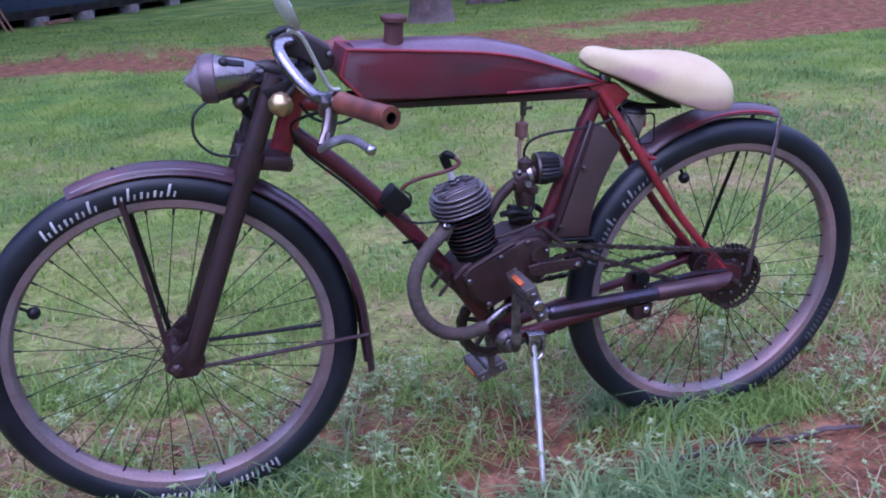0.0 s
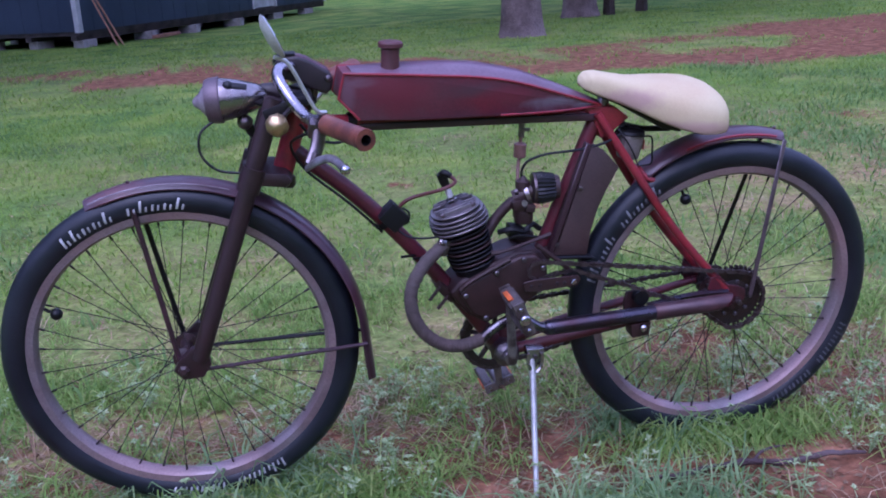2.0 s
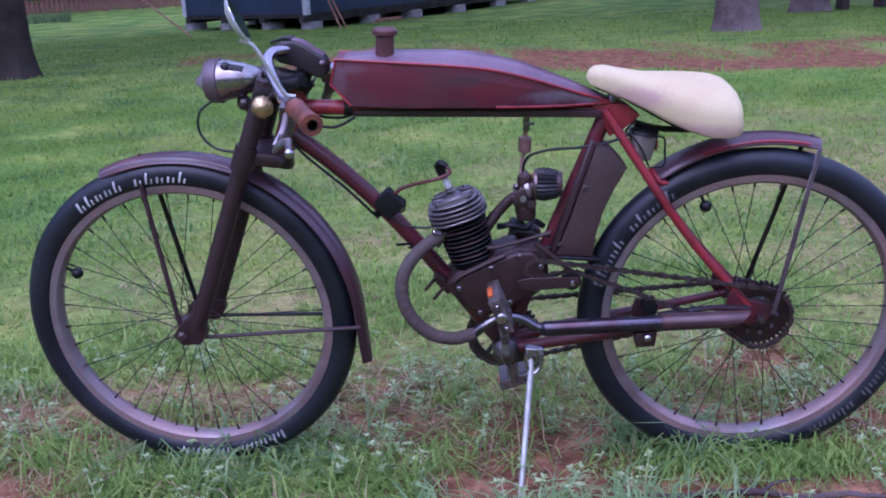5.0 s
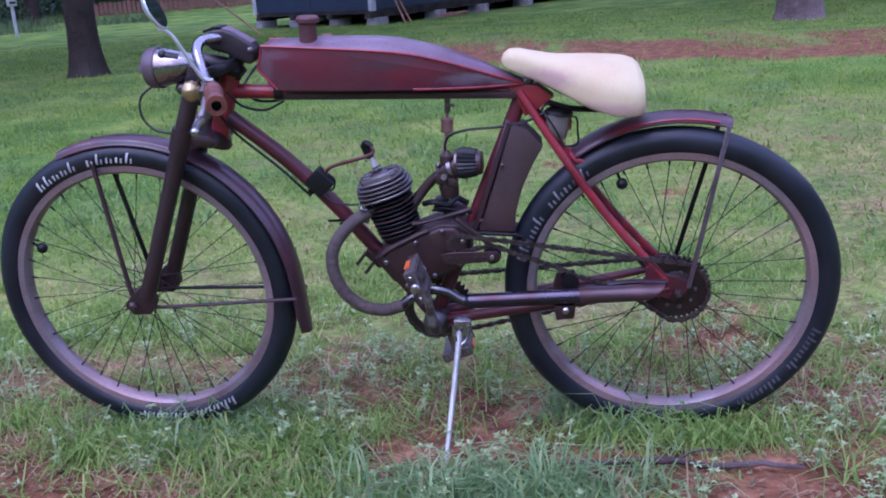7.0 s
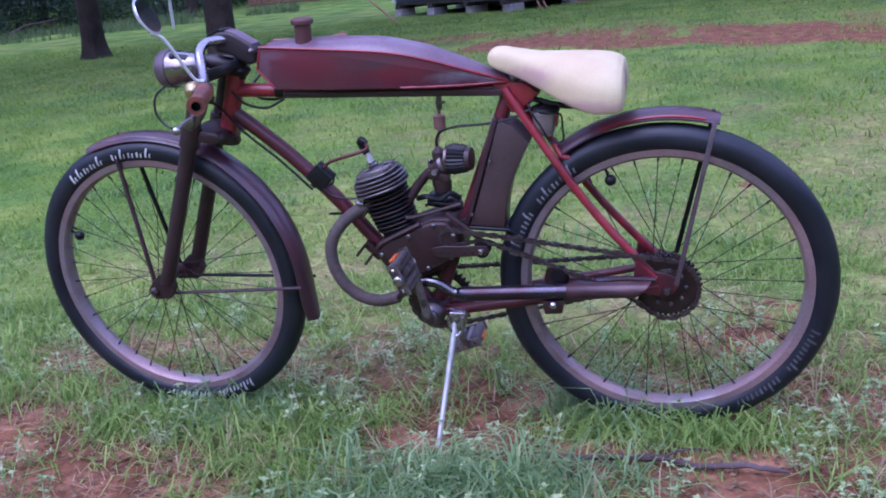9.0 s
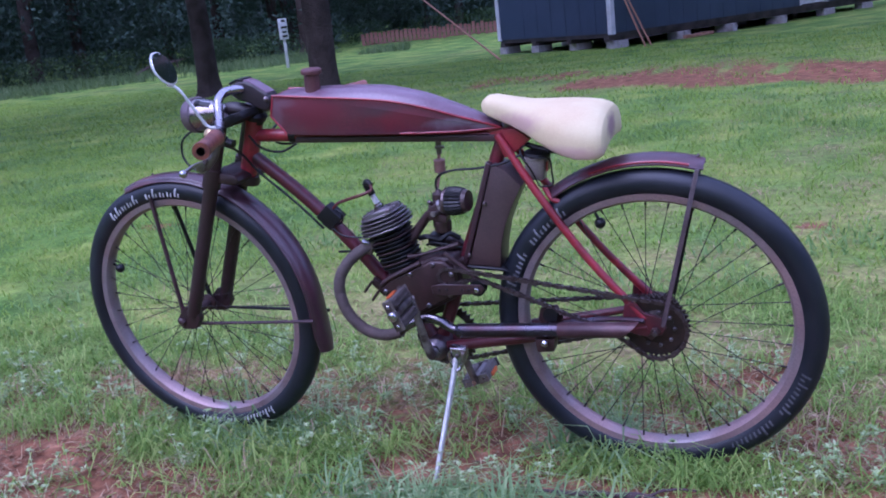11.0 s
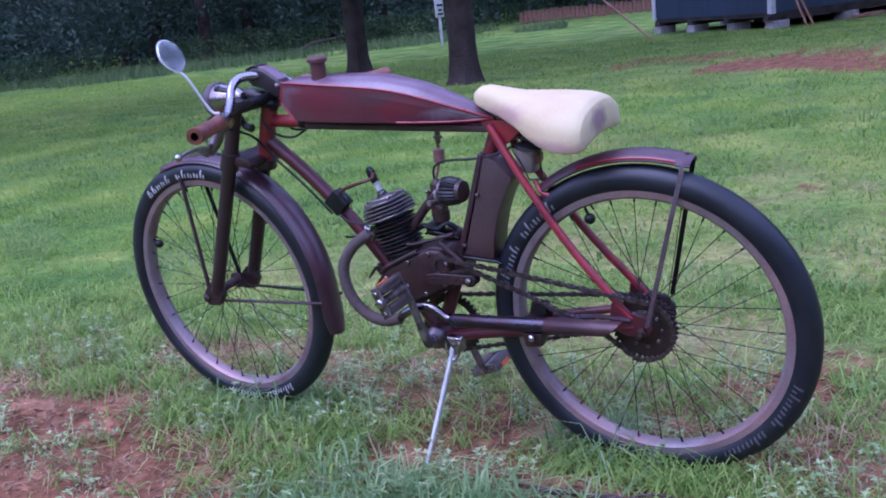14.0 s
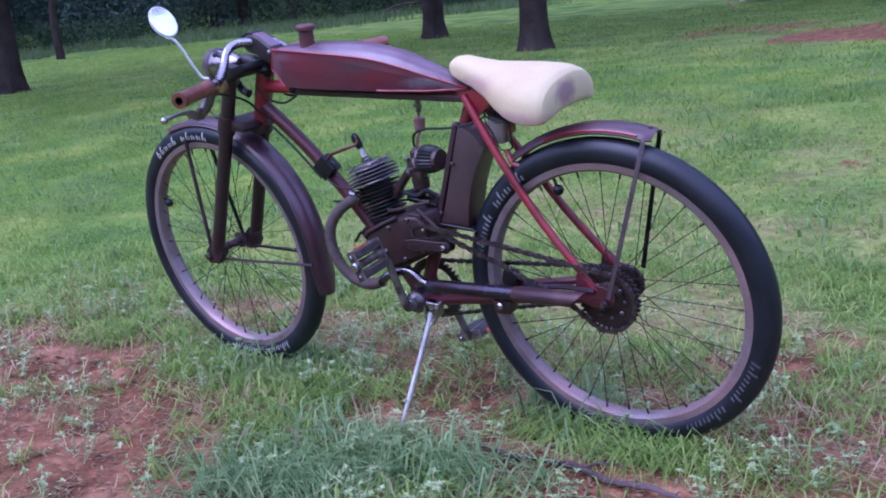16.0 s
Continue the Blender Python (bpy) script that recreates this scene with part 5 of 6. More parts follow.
part("intake_clamp", block((0.030, 0.040, 0.026), pose(0.098, -0.012, 0.516, 0, 12, 0), 0.006), BLACK, engine)
part("top_dome", ball((0.122, 0.020, 0.492), 0.024, 16, None, (1.1, 0.8, 0.8)), ENGINE, engine)
part("carb_cable", tube([(0.080, -0.030, 0.508), (0.100, -0.036, 0.514), (0.140, -0.034, 0.506), (0.160, -0.030, 0.500)], 0.003, 7, 5), BLACK, engine)

# exhaust
EP = [(-0.036, -0.020, 0.515), (-0.062, -0.040, 0.506), (-0.098, -0.056, 0.482), (-0.124, -0.066, 0.444), (-0.127, -0.070, 0.400), (-0.110, -0.072, 0.355), (-0.074, -0.074, 0.322), (-0.030, -0.076, 0.312), (0.012, -0.078, 0.322)]
ex = part("exhaust_pipe", tube(EP, 0.0128, 14, 8), WRAP, bike, "brown heat-wrapped exhaust pipe")
for i in range(38):
    f = i / 37
    pts = spline(EP, 8)
    j = 5 + int(f * (len(pts) - 8))
    d = (pts[j + 1] - pts[j]).normalized()
    part("wrap_turn", lathe([(0.0122, -0.0038), (0.0131, -0.0024), (0.0134, 0.0022), (0.0124, 0.0042)], pts[j], (d + Vector((0.12, 0.1, 0.1))).normalized(), 14), WRAP, ex)
part("exhaust_flange", slab([(-0.062, 0.494), (-0.040, 0.530), (-0.032, 0.526), (-0.052, 0.488)], -0.045, 0.008, 0.003), STEEL, ex, "bright exhaust flange")
for y, c in ((-0.045, (-0.052, 0.520)), (-0.01, (-0.048, 0.500))):
    part("flange_nut", lathe([(0.006, 0), (0.006, 0.012), (0.004, 0.014)], (c[0], y, c[1]), (-0.8, -0.3, 0.3), 6), CHROME, ex)
part("chrome_bend", tube([(0.005, -0.078, 0.320), (0.034, -0.076, 0.340), (0.068, -0.072, 0.352), (0.100, -0.072, 0.348), (0.126, -0.074, 0.332), (0.146, -0.076, 0.326)], 0.0105, 14, 6), DARKCHROME, ex, "chrome exhaust bend")
MB, ME = Vector((0.138, -0.076, 0.326)), Vector((0.522, -0.098, 0.345))
muf = part("muffler", lathe([(0.010, 0.0), (0.0145, 0.006), (0.0155, 0.012), (0.0155, (ME - MB).length - 0.15)], MB, ME - MB, 20, None, False), MUFFLER, ex, "dark blued steel silencer tube")
o2 = MB + (ME - MB).normalized() * ((ME - MB).length - 0.152)
tail = lathe([(0.0155, 0), (0.0170, 0.002), (0.0170, 0.150), (0.0152, 0.150), (0.0152, 0.06), (0.0, 0.06)], o2, ME - MB, 20, None, False)
for v in tail.verts:
    if (v.co - o2).length > 0.10:
        v.co.x += (v.co.z - ME.z) * 1.1
part("tail_pipe", tail, TAIL, muf, "brown tail pipe cut at a slant")
part("silencer_bolt", lathe([(0.0075, 0), (0.0075, 0.006), (0.004, 0.009)], (0.341, -0.100, 0.312), (0, -1, 0), 12), CHROME, muf)
part("silencer_bracket", slab([(0.318, 0.318), (0.362, 0.320), (0.358, 0.290), (0.322, 0.288)], -0.096, -0.060, 0.003), ENGINE, muf)

# cranks, pedals and chainring
BB = Vector((0.072, 0, 0.262))
crank = part("crank", tube([(0.072, 0, 0.262), (0.072, -0.060, 0.262), (0.073, -0.078, 0.270), (0.066, -0.092, 0.330), (0.059, -0.106, 0.400), (0.058, -0.112, 0.415)], [0.011, 0.011, 0.0105, 0.0085, 0.0080, 0.0095], 12, 6), GREYSTEEL, bike, "one-piece steel crank")
part("crank_arm", tube([(0.072, 0, 0.262), (0.072, 0.055, 0.262), (0.073, 0.072, 0.252), (0.086, 0.090, 0.190), (0.101, 0.110, 0.108)], [0.011, 0.011, 0.011, 0.009, 0.009], 12, 6), GREYSTEEL, crank)
part("bearing_cup", lathe([(0.026, 0.036), (0.027, 0.042), (0.020, 0.050), (0.012, 0.054)], BB, (0, -1, 0), 20), STEEL, crank)
part("crank_nut", lathe([(0.016, 0.052), (0.016, 0.060), (0.010, 0.064)], BB, (0, -1, 0), 6), STEEL, crank)


def build_pedal(c, turn, s, body, tread, lit):
    """Two rubber treads on a steel cage, with a bright spindle end and small reflectors."""
    m = Matrix.Translation(c) @ pose(0, 0, 0, 0, turn, 0)

    def at(size, p, bev=0.003):
        return block(size, m @ pose(*p), bev)
    ped = part("pedal", rod(m @ Vector((0, -0.046, 0)), m @ Vector((0, 0.046, 0)), 0.0095, 14), body, crank, "worn pedal with grey rubber treads and a bright spindle end")
    for x in (-0.023, 0.023):
        pad = at((0.021, 0.080, 0.023), (x, 0, 0), 0.006)
        part("tread", pad, tread, ped, "grey rubber tread")
        for z in (-0.0122, 0.0122):
            for dx in (-0.0050, 0.0050):
                part("tread_rib", at((0.0030, 0.074, 0.0022), (x + dx, 0, z), 0.0008), tread, ped)
    for y in (-0.044, 0.044):
        part("end_plate", at((0.070, 0.004, 0.022), (0, y, 0), 0.0015), body, ped)
        for x in (-0.023, 0.023):
            part("tread_nut", lathe([(0.0042, 0), (0.0042, 0.003), (0.0026, 0.0045)], m @ Vector((x, y * 1.045, 0)), (0, math.copysign(1, y), 0), 6), CHROME, ped)
    for x in lit:
        part("reflector", at((0.0035, 0.040, 0.010), (x * 0.0352, 0, -0.006), 0.001), ORANGE, ped, "orange reflector")
    part("spindle", rod(m @ Vector((0, 0.058 * -s, 0)), m @ Vector((0, 0.048 * s, 0)), 0.006, 10), CHROME, ped)
    part("dust_cap", lathe([(0.0105, 0), (0.0105, 0.007), (0.008, 0.010), (0.0, 0.011)], m @ Vector((0, 0.045 * s, 0)), (0, s, 0), 14), CHROME, ped, "bright dust cap")


build_pedal(Vector((0.056, -0.162, 0.414)), 69, -1, GREYSTEEL, PEDALRUBBER, (-1,))
build_pedal(Vector((0.101, 0.156, 0.110)), -19, 1, GREYSTEEL, PEDALRUBBER, (-1, 1))


def sprocket(centre, r, teeth, y, holes, mat, name, parent, label, inner=0.55, th=0.003):
    """A toothed disc with round openings."""
    bm = bmesh.new()
    outer = []
    for i in range(teeth * 4):
        a = 2 * math.pi * i / (teeth * 4)
        rr = r * (1.0 if i % 4 in (0, 1) else 0.915)
        outer.append((centre[0] + rr * math.cos(a), centre[1] + rr * math.sin(a)))
    n = len(outer)
    rin = [(centre[0] + r * inner * math.cos(2 * math.pi * i / n), centre[1] + r * inner * math.sin(2 * math.pi * i / n)) for i in range(n)]
    for s0, s1 in ((y - th, y + th),):
        lo = [bm.verts.new((x, s0, z)) for x, z in outer]
        hi = [bm.verts.new((x, s1, z)) for x, z in outer]
        li = [bm.verts.new((x, s0, z)) for x, z in rin]
        hi2 = [bm.verts.new((x, s1, z)) for x, z in rin]
        for i in range(n):
            j = (i + 1) % n
            bm.faces.new((lo[i], lo[j], hi[j], hi[i]))
            bm.faces.new((li[i], lo[i], lo[j], li[j]))
            bm.faces.new((hi[i], hi2[i], hi2[j], hi[j]))
            bm.faces.new((hi2[i], li[i], li[j], hi2[j]))
    bmesh.ops.recalc_face_normals(bm, faces=bm.faces[:])
    sp = part(name, bm, mat, parent, label, smooth=False)
    if holes:
        for k in range(holes):
            a = 2 * math.pi * k / holes + 0.3
            p = Vector((centre[0], y, centre[1]))
            d = Vector((math.cos(a), 0, math.sin(a)))
            part("spider_arm", rod(p + d * 0.012, p + d * r * (inner + 0.05), 0.006, 6, 0.005), mat, sp)
    return sp


sprocket((0.072, 0.262), 0.076, 38, 0.047, 5, OILED, "chainring", crank, "dark toothed chainring", 0.72)
big = sprocket((RX, HUBZ + 0.004), 0.069, 38, -0.048, 0, OILED, "drive_sprocket", bike, "rusty brown motor drive sprocket", 0.42)
part("sprocket_hub", lathe([(0.036, -0.006), (0.036, 0.004), (0.024, 0.009), (0.012, 0.012)], (RX, -0.048, HUBZ + 0.004), (0, -1, 0), 24), OILED, big)
for k in range(9):
    a = 2 * math.pi * k / 9
    part("sprocket_bolt", lathe([(0.0042, 0), (0.0042, 0.005), (0.003, 0.006)], (RX + 0.037 * math.cos(a), -0.051, HUBZ + 0.037 * math.sin(a)), (0, -1, 0), 6), STEEL, big)
cog = sprocket((RX, HUBZ), 0.036, 18, 0.047, 0, OILED, "rear_cog", bike, "small rear cog", 0.4)


def chain(name, pts, y, label, parent, pitch=0.0127):
    """Side plates and rollers, link after link, along a loop."""
    p = [Vector((x, y, z)) for x, z in pts]
    out, carry = [], 0.0
    for a, b in zip(p, p[1:]):
        ln = (b - a).length
        d = carry
        while d < ln:
            out.append(a.lerp(b, d / ln))
            d += pitch
        carry = d - ln
    bm = bmesh.new()
    for i, (a, b) in enumerate(zip(out, out[1:])):
        d = b - a
        ang = math.degrees(math.atan2(d.z, d.x))
        for s in (-1, 1):
            block((0.0168, 0.0014, 0.0082 if i % 2 else 0.0056), Matrix.Translation((a + b) / 2 + Vector((0, s * (0.0042 if i % 2 else 0.0030), 0))) @ pose(0, 0, 0, 0, -ang, 0), 0, 1, bm)
        rod(a + Vector((0, -0.005, 0)), a + Vector((0, 0.005, 0)), 0.0036, 6, None, bm)
    return part(name, bm, LINK, parent, label, smooth=False)


def arc(cx, cz, r, a0, a1, n=8):
    return [(cx + r * math.cos(radians(a0 + (a1 - a0) * i / n)), cz + r * math.sin(radians(a0 + (a1 - a0) * i / n))) for i in range(n + 1)]


chain("motor_chain", arc(0.122, 0.453, 0.018, 250, 80) + arc(RX, HUBZ, 0.063, 83, -105, 16) + [(0.455, 0.340), (0.357, 0.376), (0.340, 0.387), (0.194, 0.446)] + arc(0.122, 0.453, 0.018, 275, 250, 2), -0.064, "dark motor drive chain", bike)
chain("pedal_chain", arc(0.066, 0.267, 0.073, 262, 84, 14) + arc(RX, HUBZ, 0.034, 84, -98, 8) + [(0.056, 0.195)], 0.047, "dark pedal chain", bike)
ten = part("chain_tensioner", slab([(0.095, 0.430), (0.118, 0.434), (0.208, 0.433), (0.214, 0.424), (0.206, 0.412), (0.118, 0.408), (0.098, 0.412)], -0.078, -0.074, 0.001, 1), ENGINE, bike, "drilled steel tensioner plate")
# dark discs on the solid plate stand for the shade in drilled holes
for x in (0.112, 0.130, 0.165, 0.180):
    part("plate_hole", lathe([(0.0042, 0), (0.0036, 0.0014)], (x, -0.0782, 0.421), (0, -1, 0), 10), SPOKE, ten)
part("tensioner_wheel", lathe([(0.018, -0.009), (0.015, -0.004), (0.015, 0.004), (0.018, 0.009)], (0.198, -0.066, 0.424), (0, 1, 0), 20), BLACK, ten)
part("wheel_bolt", lathe([(0.0075, 0), (0.0075, 0.004), (0.005, 0.007)], (0.198, -0.078, 0.422), (0, -1, 0), 6), CHROME, ten)
ten2 = part("lower_tensioner", lathe([(0.016, -0.010), (0.013, -0.004), (0.013, 0.004), (0.016, 0.010)], (0.350, -0.060, 0.362), (0, 1, 0), 18), BLACK, bike, "black chain roller on the chain stay")
part("roller_bracket", slab([(0.325, 0.372), (0.362, 0.378), (0.372, 0.350), (0.352, 0.300), (0.330, 0.300), (0.318, 0.345)], -0.052, -0.044, 0.002, 1), ENGINE, ten2)
part("chain_arm", rod((0.128, -0.060, 0.500), (0.200, -0.062, 0.438), 0.005, 8), ENGINE, ten)
part("brake_arm", tube([(0.545, -0.066, 0.352), (0.47, -0.060, 0.352), (0.37, -0.054, 0.338)], 0.006, 8, 3), MUFFLER, bike)

# kickstand
ks = part("kickstand", tube([(0.121, -0.052, 0.250), (0.116, -0.078, 0.203), (0.102, -0.133, 0.108), (0.088, -0.188, 0.012)], [0.0068, 0.0066, 0.0060, 0.0052], 10, 5), PALESTEEL, bike, "slim plated steel side stand")
part("stand_bracket", slab([(0.108, 0.276), (0.148, 0.274), (0.146, 0.244), (0.130, 0.228), (0.113, 0.242)], -0.058, -0.034, 0.005, 3), CHROME, ks, "chrome stand bracket")
part("stand_loop", tube([(0.110, -0.060, 0.266), (0.112, -0.063, 0.240), (0.124, -0.066, 0.224), (0.138, -0.063, 0.236), (0.141, -0.060, 0.264)], 0.004, 8, 4), CHROME, ks)
part("stand_bolt", lathe([(0.005, 0), (0.005, 0.004), (0.003, 0.005)], (0.127, -0.058, 0.256), (0, -1, 0), 6), STEEL, ks)

# handlebar
bar_pts = [(-0.305, 0, 0.868), (-0.320, -0.026, 0.872), (-0.337, -0.050, 0.870), (-0.337, -0.076, 0.856), (-0.318, -0.108, 0.826), (-0.296, -0.145, 0.804), (-0.280, -0.175, 0.802), (-0.264, -0.210, 0.801), (-0.234, -0.272, 0.800)]
hb = bmesh.new()
for s in (-1, 1):
    tube([(x + (0.026 if s > 0 else 0) * max(0.0, -y - 0.05) / 0.27, y * -s, z + (0.014 if s > 0 else 0) * max(0.0, -y - 0.05) / 0.27) for x, y, z in bar_pts], 0.0104, 14, 6, True, hb)
bars = part("handlebar", hb, CHROME, bike, "swept-back chrome handlebar")
for s in (-1, 1):
    a, b = (Vector((-0.264, -0.202, 0.801)), Vector((-0.211, -0.325, 0.799))) if s < 0 else (Vector((-0.250, 0.202, 0.810)), Vector((-0.184, 0.310, 0.814)))
    ln = (b - a).length
    g = part("grip", lathe([(0.0150, 0), (0.0178, 0.003), (0.0165, 0.012), (0.0160, ln * 0.5), (0.0170, ln - 0.012), (0.0182, ln - 0.004), (0.0172, ln), (0.0085, ln), (0.0080, ln - 0.03), (0.0, ln - 0.03)], a, b - a, 22, None, False), GRIP, bars, "red-brown leather grip")
    # black cup that paints the dark inside of the grip's open end
    part("grip_bore", lathe([(0.0088, ln + 0.0006), (0.0082, ln + 0.0006), (0.0080, ln - 0.028), (0.0, ln - 0.028)], a, b - a, 18, None, False), BLACK, g)
    lc = part("lever_clamp", block((0.030, 0.026, 0.030), pose(-0.280, s * 0.186, 0.792, 20, 10, 0), 0.006), STEEL, bars)
    lever = part("brake_lever", tube([(-0.277, s * 0.190, 0.790), (-0.284, s * 0.200, 0.762), (-0.298, s * 0.216, 0.738)], [0.0135, 0.0130, 0.0105], 12, 4, True, None, 0.75), STEEL, bars, "dull alloy brake lever")
    part("lever_blade", tube([(-0.300, s * 0.214, 0.735), (-0.286, s * 0.242, 0.750), (-0.267, s * 0.266, 0.760), (-0.256, s * 0.305, 0.763), (-0.247, s * 0.345, 0.760)], [0.009, 0.0105, 0.0080, 0.0065, 0.0060], 10, 5, True, None, 0.6), ALLOY, lever)
    part("lever_ball", ball((-0.246, s * 0.346, 0.760), 0.0082, 14), CHROME, lever)
    part("lever_pivot", lathe([(0.006, -0.012), (0.006, 0.012), (0.004, 0.014)], (-0.290, s * 0.222, 0.748), (0.3, 0.2, 0.9), 10), STEEL, lever)
stem = part("stem", slab([(-0.347, 0.862), (-0.342, 0.878), (-0.326, 0.888), (-0.304, 0.889), (-0.282, 0.880), (-0.248, 0.858), (-0.241, 0.842), (-0.246, 0.824), (-0.258, 0.818), (-0.282, 0.828), (-0.300, 0.840), (-0.330, 0.848)], -0.020, 0.020, 0.007, 3), CLAMPDARK, bars, "near-black handlebar clamp")
part("clamp_plate", slab([(-0.312, 0.8925), (-0.290, 0.8860), (-0.249, 0.8605), (-0.251, 0.8565), (-0.290, 0.8800), (-0.312, 0.8870)], -0.016, 0.016, 0.0018, 2), TANKTOP, stem, "grey top plate")
part("clamp_strap", slab([(-0.346, 0.886), (-0.322, 0.894), (-0.306, 0.893), (-0.307, 0.889), (-0.322, 0.890), (-0.344, 0.881)], -0.018, 0.018, 0.0012, 1), BLACK, stem)
for y in (-0.017, 0.017):
    part("clamp_bolt", lathe([(0.006, 0), (0.006, 0.006), (0.003, 0.008)], (-0.253, y, 0.846), (0.6, -1 if y < 0 else 1, 0.2), 10), STEEL, stem)
part("stem_neck", tube([(-0.384, 0, 0.826), (-0.355, 0, 0.826), (-0.315, 0, 0.816), (-0.285, 0, 0.808)], [0.012, 0.016, 0.017, 0.018], 14, 5), CLAMPDARK, stem)
part("neck_bolt", lathe([(0.008, 0), (0.008, 0.014), (0.005, 0.016)], (-0.384, 0, 0.826), (-1, 0, 0.1), 8), STEEL, stem)
part("stem_post", rod((-0.284, 0, 0.850), (-0.300, 0, 0.790), 0.015, 14), BLACK, stem)
# mirror
MC = Vector((-0.341, -0.231, 0.950))
MN = Vector((0.899, 0.118, 0.423)).normalized()
mir = part("mirror", lathe([(0.0, -0.010), (0.022, -0.008), (0.034, -0.002), (0.0375, 0.002), (0.0345, 0.0034)], MC, MN, 32), PALESTEEL, bars, "round plated handlebar mirror")
part("mirror_glass", lathe([(0.0, 0.0040), (0.0342, 0.0040), (0.0340, 0.0046), (0.0, 0.0046)], MC, MN, 32), MIRROR, mir)
part("mirror_stem", tube([MC - MN * 0.005 + Vector((0.006, 0.002, -0.030)), (-0.318, -0.222, 0.905), (-0.290, -0.208, 0.845), (-0.278, -0.202, 0.824), (-0.264, -0.196, 0.820)], 0.0034, 8, 5), PALESTEEL, mir)
part("mirror_clamp", lathe([(0.0125, -0.008), (0.0155, -0.008), (0.0155, 0.008), (0.0125, 0.008)], (-0.270, -0.190, 0.803), (0.35, -0.92, 0.03), 16), CHROME, mir)
# bell-like brass ball
horn_ball = ball((-0.346, -0.105, 0.785), 0.0195, 28)
for v in horn_ball.verts:
    d = v.co - Vector((-0.346, -0.105, 0.785))
    v.co += d.normalized() * 0.0022 * noise.noise(d * 150)
bell = part("brass_horn", horn_ball, GOLD, bars, "tarnished dimpled brass ball horn")
part("horn_bracket", rod((-0.346, -0.098, 0.787), (-0.318, -0.104, 0.815), 0.0042, 8), CLAMPDARK, bell)

# headlamp
LD = Vector((-0.99, 0.06, -0.06)).normalized()
LC = Vector((-0.440, -0.013, 0.818))
lamp = part("headlamp", lathe([(0.0, -0.080), (0.012, -0.078), (0.022, -0.064), (0.030, -0.040), (0.0365, -0.012), (0.0385, 0.0), (0.0390, 0.012), (0.036, 0.020)], LC, LD, 32), LAMPSHELL, bike, "bullet-shaped chrome headlamp")
part("lamp_rim", lathe([(0.0392, 0.000), (0.0415, 0.002), (0.0405, 0.020), (0.037, 0.027), (0.033, 0.026)], LC, LD, 32, None, False), BEZEL, lamp)
part("lamp_glass", lathe([(0.034, 0.023), (0.027, 0.031), (0.015, 0.040), (0.0075, 0.050), (0.0, 0.053)], LC, LD, 28), LENS, lamp, "pointed clear lens")
slot = part("lamp_slot", tube([LC + Vector((0.014, -0.0195, 0.0265)), LC + Vector((0.028, -0.020, 0.0240)), LC + Vector((0.044, -0.018, 0.0200))], [0.0085, 0.0080, 0.0085], 12, 4, True, None, 0.8), BLACK, lamp, "black switch on the shell")
part("slot_knob", ball(LC + Vector((0.013, -0.020, 0.0265)), 0.0100, 12), BLACK, slot)
part("lamp_bracket", tube([LC + Vector((0.028, 0.01, -0.028)), (-0.400, -0.006, 0.770), (-0.392, 0, 0.752), (-0.372, 0, 0.745)], [0.010, 0.009, 0.009, 0.010], 10, 4), BLACK, lamp)
part("bracket_joint", ball((-0.404, -0.014, 0.776), 0.014, 12), STEEL, lamp)
part("lamp_wire", tube([LC + Vector((-0.012, -0.018, -0.030)), (-0.482, -0.040, 0.765), (-0.484, -0.046, 0.728), (-0.458, -0.050, 0.700), (-0.415, -0.055, 0.692)], 0.0025, 7, 6), BLACK, lamp)

# cables
part("brake_cable", tube([(-0.300, -0.185, 0.790), (-0.318, -0.120, 0.770), (-0.330, -0.045, 0.735), (-0.303, -0.020, 0.680), (-0.230, -0.018, 0.611), (-0.168, -0.018, 0.545)], 0.0028, 7, 7), BLACK, bike, "black brake cable along the down tube")
part("brake_cable", tube([(-0.290, 0.170, 0.790), (-0.300, 0.060, 0.760), (-0.270, 0.018, 0.742), (-0.232, 0.010, 0.738), (-0.205, -0.004, 0.746)], 0.0028, 7, 7), BLACK, bike)
part("brake_cable", tube([(-0.310, -0.030, 0.770), (-0.285, -0.026, 0.740), (-0.240, -0.022, 0.728), (-0.200, -0.018, 0.744)], 0.0028, 7, 7), BLACK, bike)


def wheel_seat(cx, hub, aside, turn, lean, grow):
    """How a wheel sits in its axle: its centre, its slight turn and lean, and its size."""
    shear = Matrix(((grow, -turn, 0, hub[0]), (turn * grow, 1, lean * grow, aside), (0, -lean, grow, hub[1]), (0, 0, 0, 1)))
    return shear @ Matrix.Translation((-cx, 0, -HUBZ))


SEATED = {"front_wheel": wheel_seat(FX, (-0.5655, 0.340), 0.006, 0.004, -0.060, 1.006), "rear_wheel": wheel_seat(RX, (0.5527, 0.325), -0.007, -0.020, -0.045, 1.021)}
for ob in list(bike.children):
    kind = ob.name.split(".")[0]
    m = SEATED.get(kind, Matrix.Identity(4) if kind in STILL else SHIFT)
    ob.matrix_local = STEER @ m if kind in TURNED else m


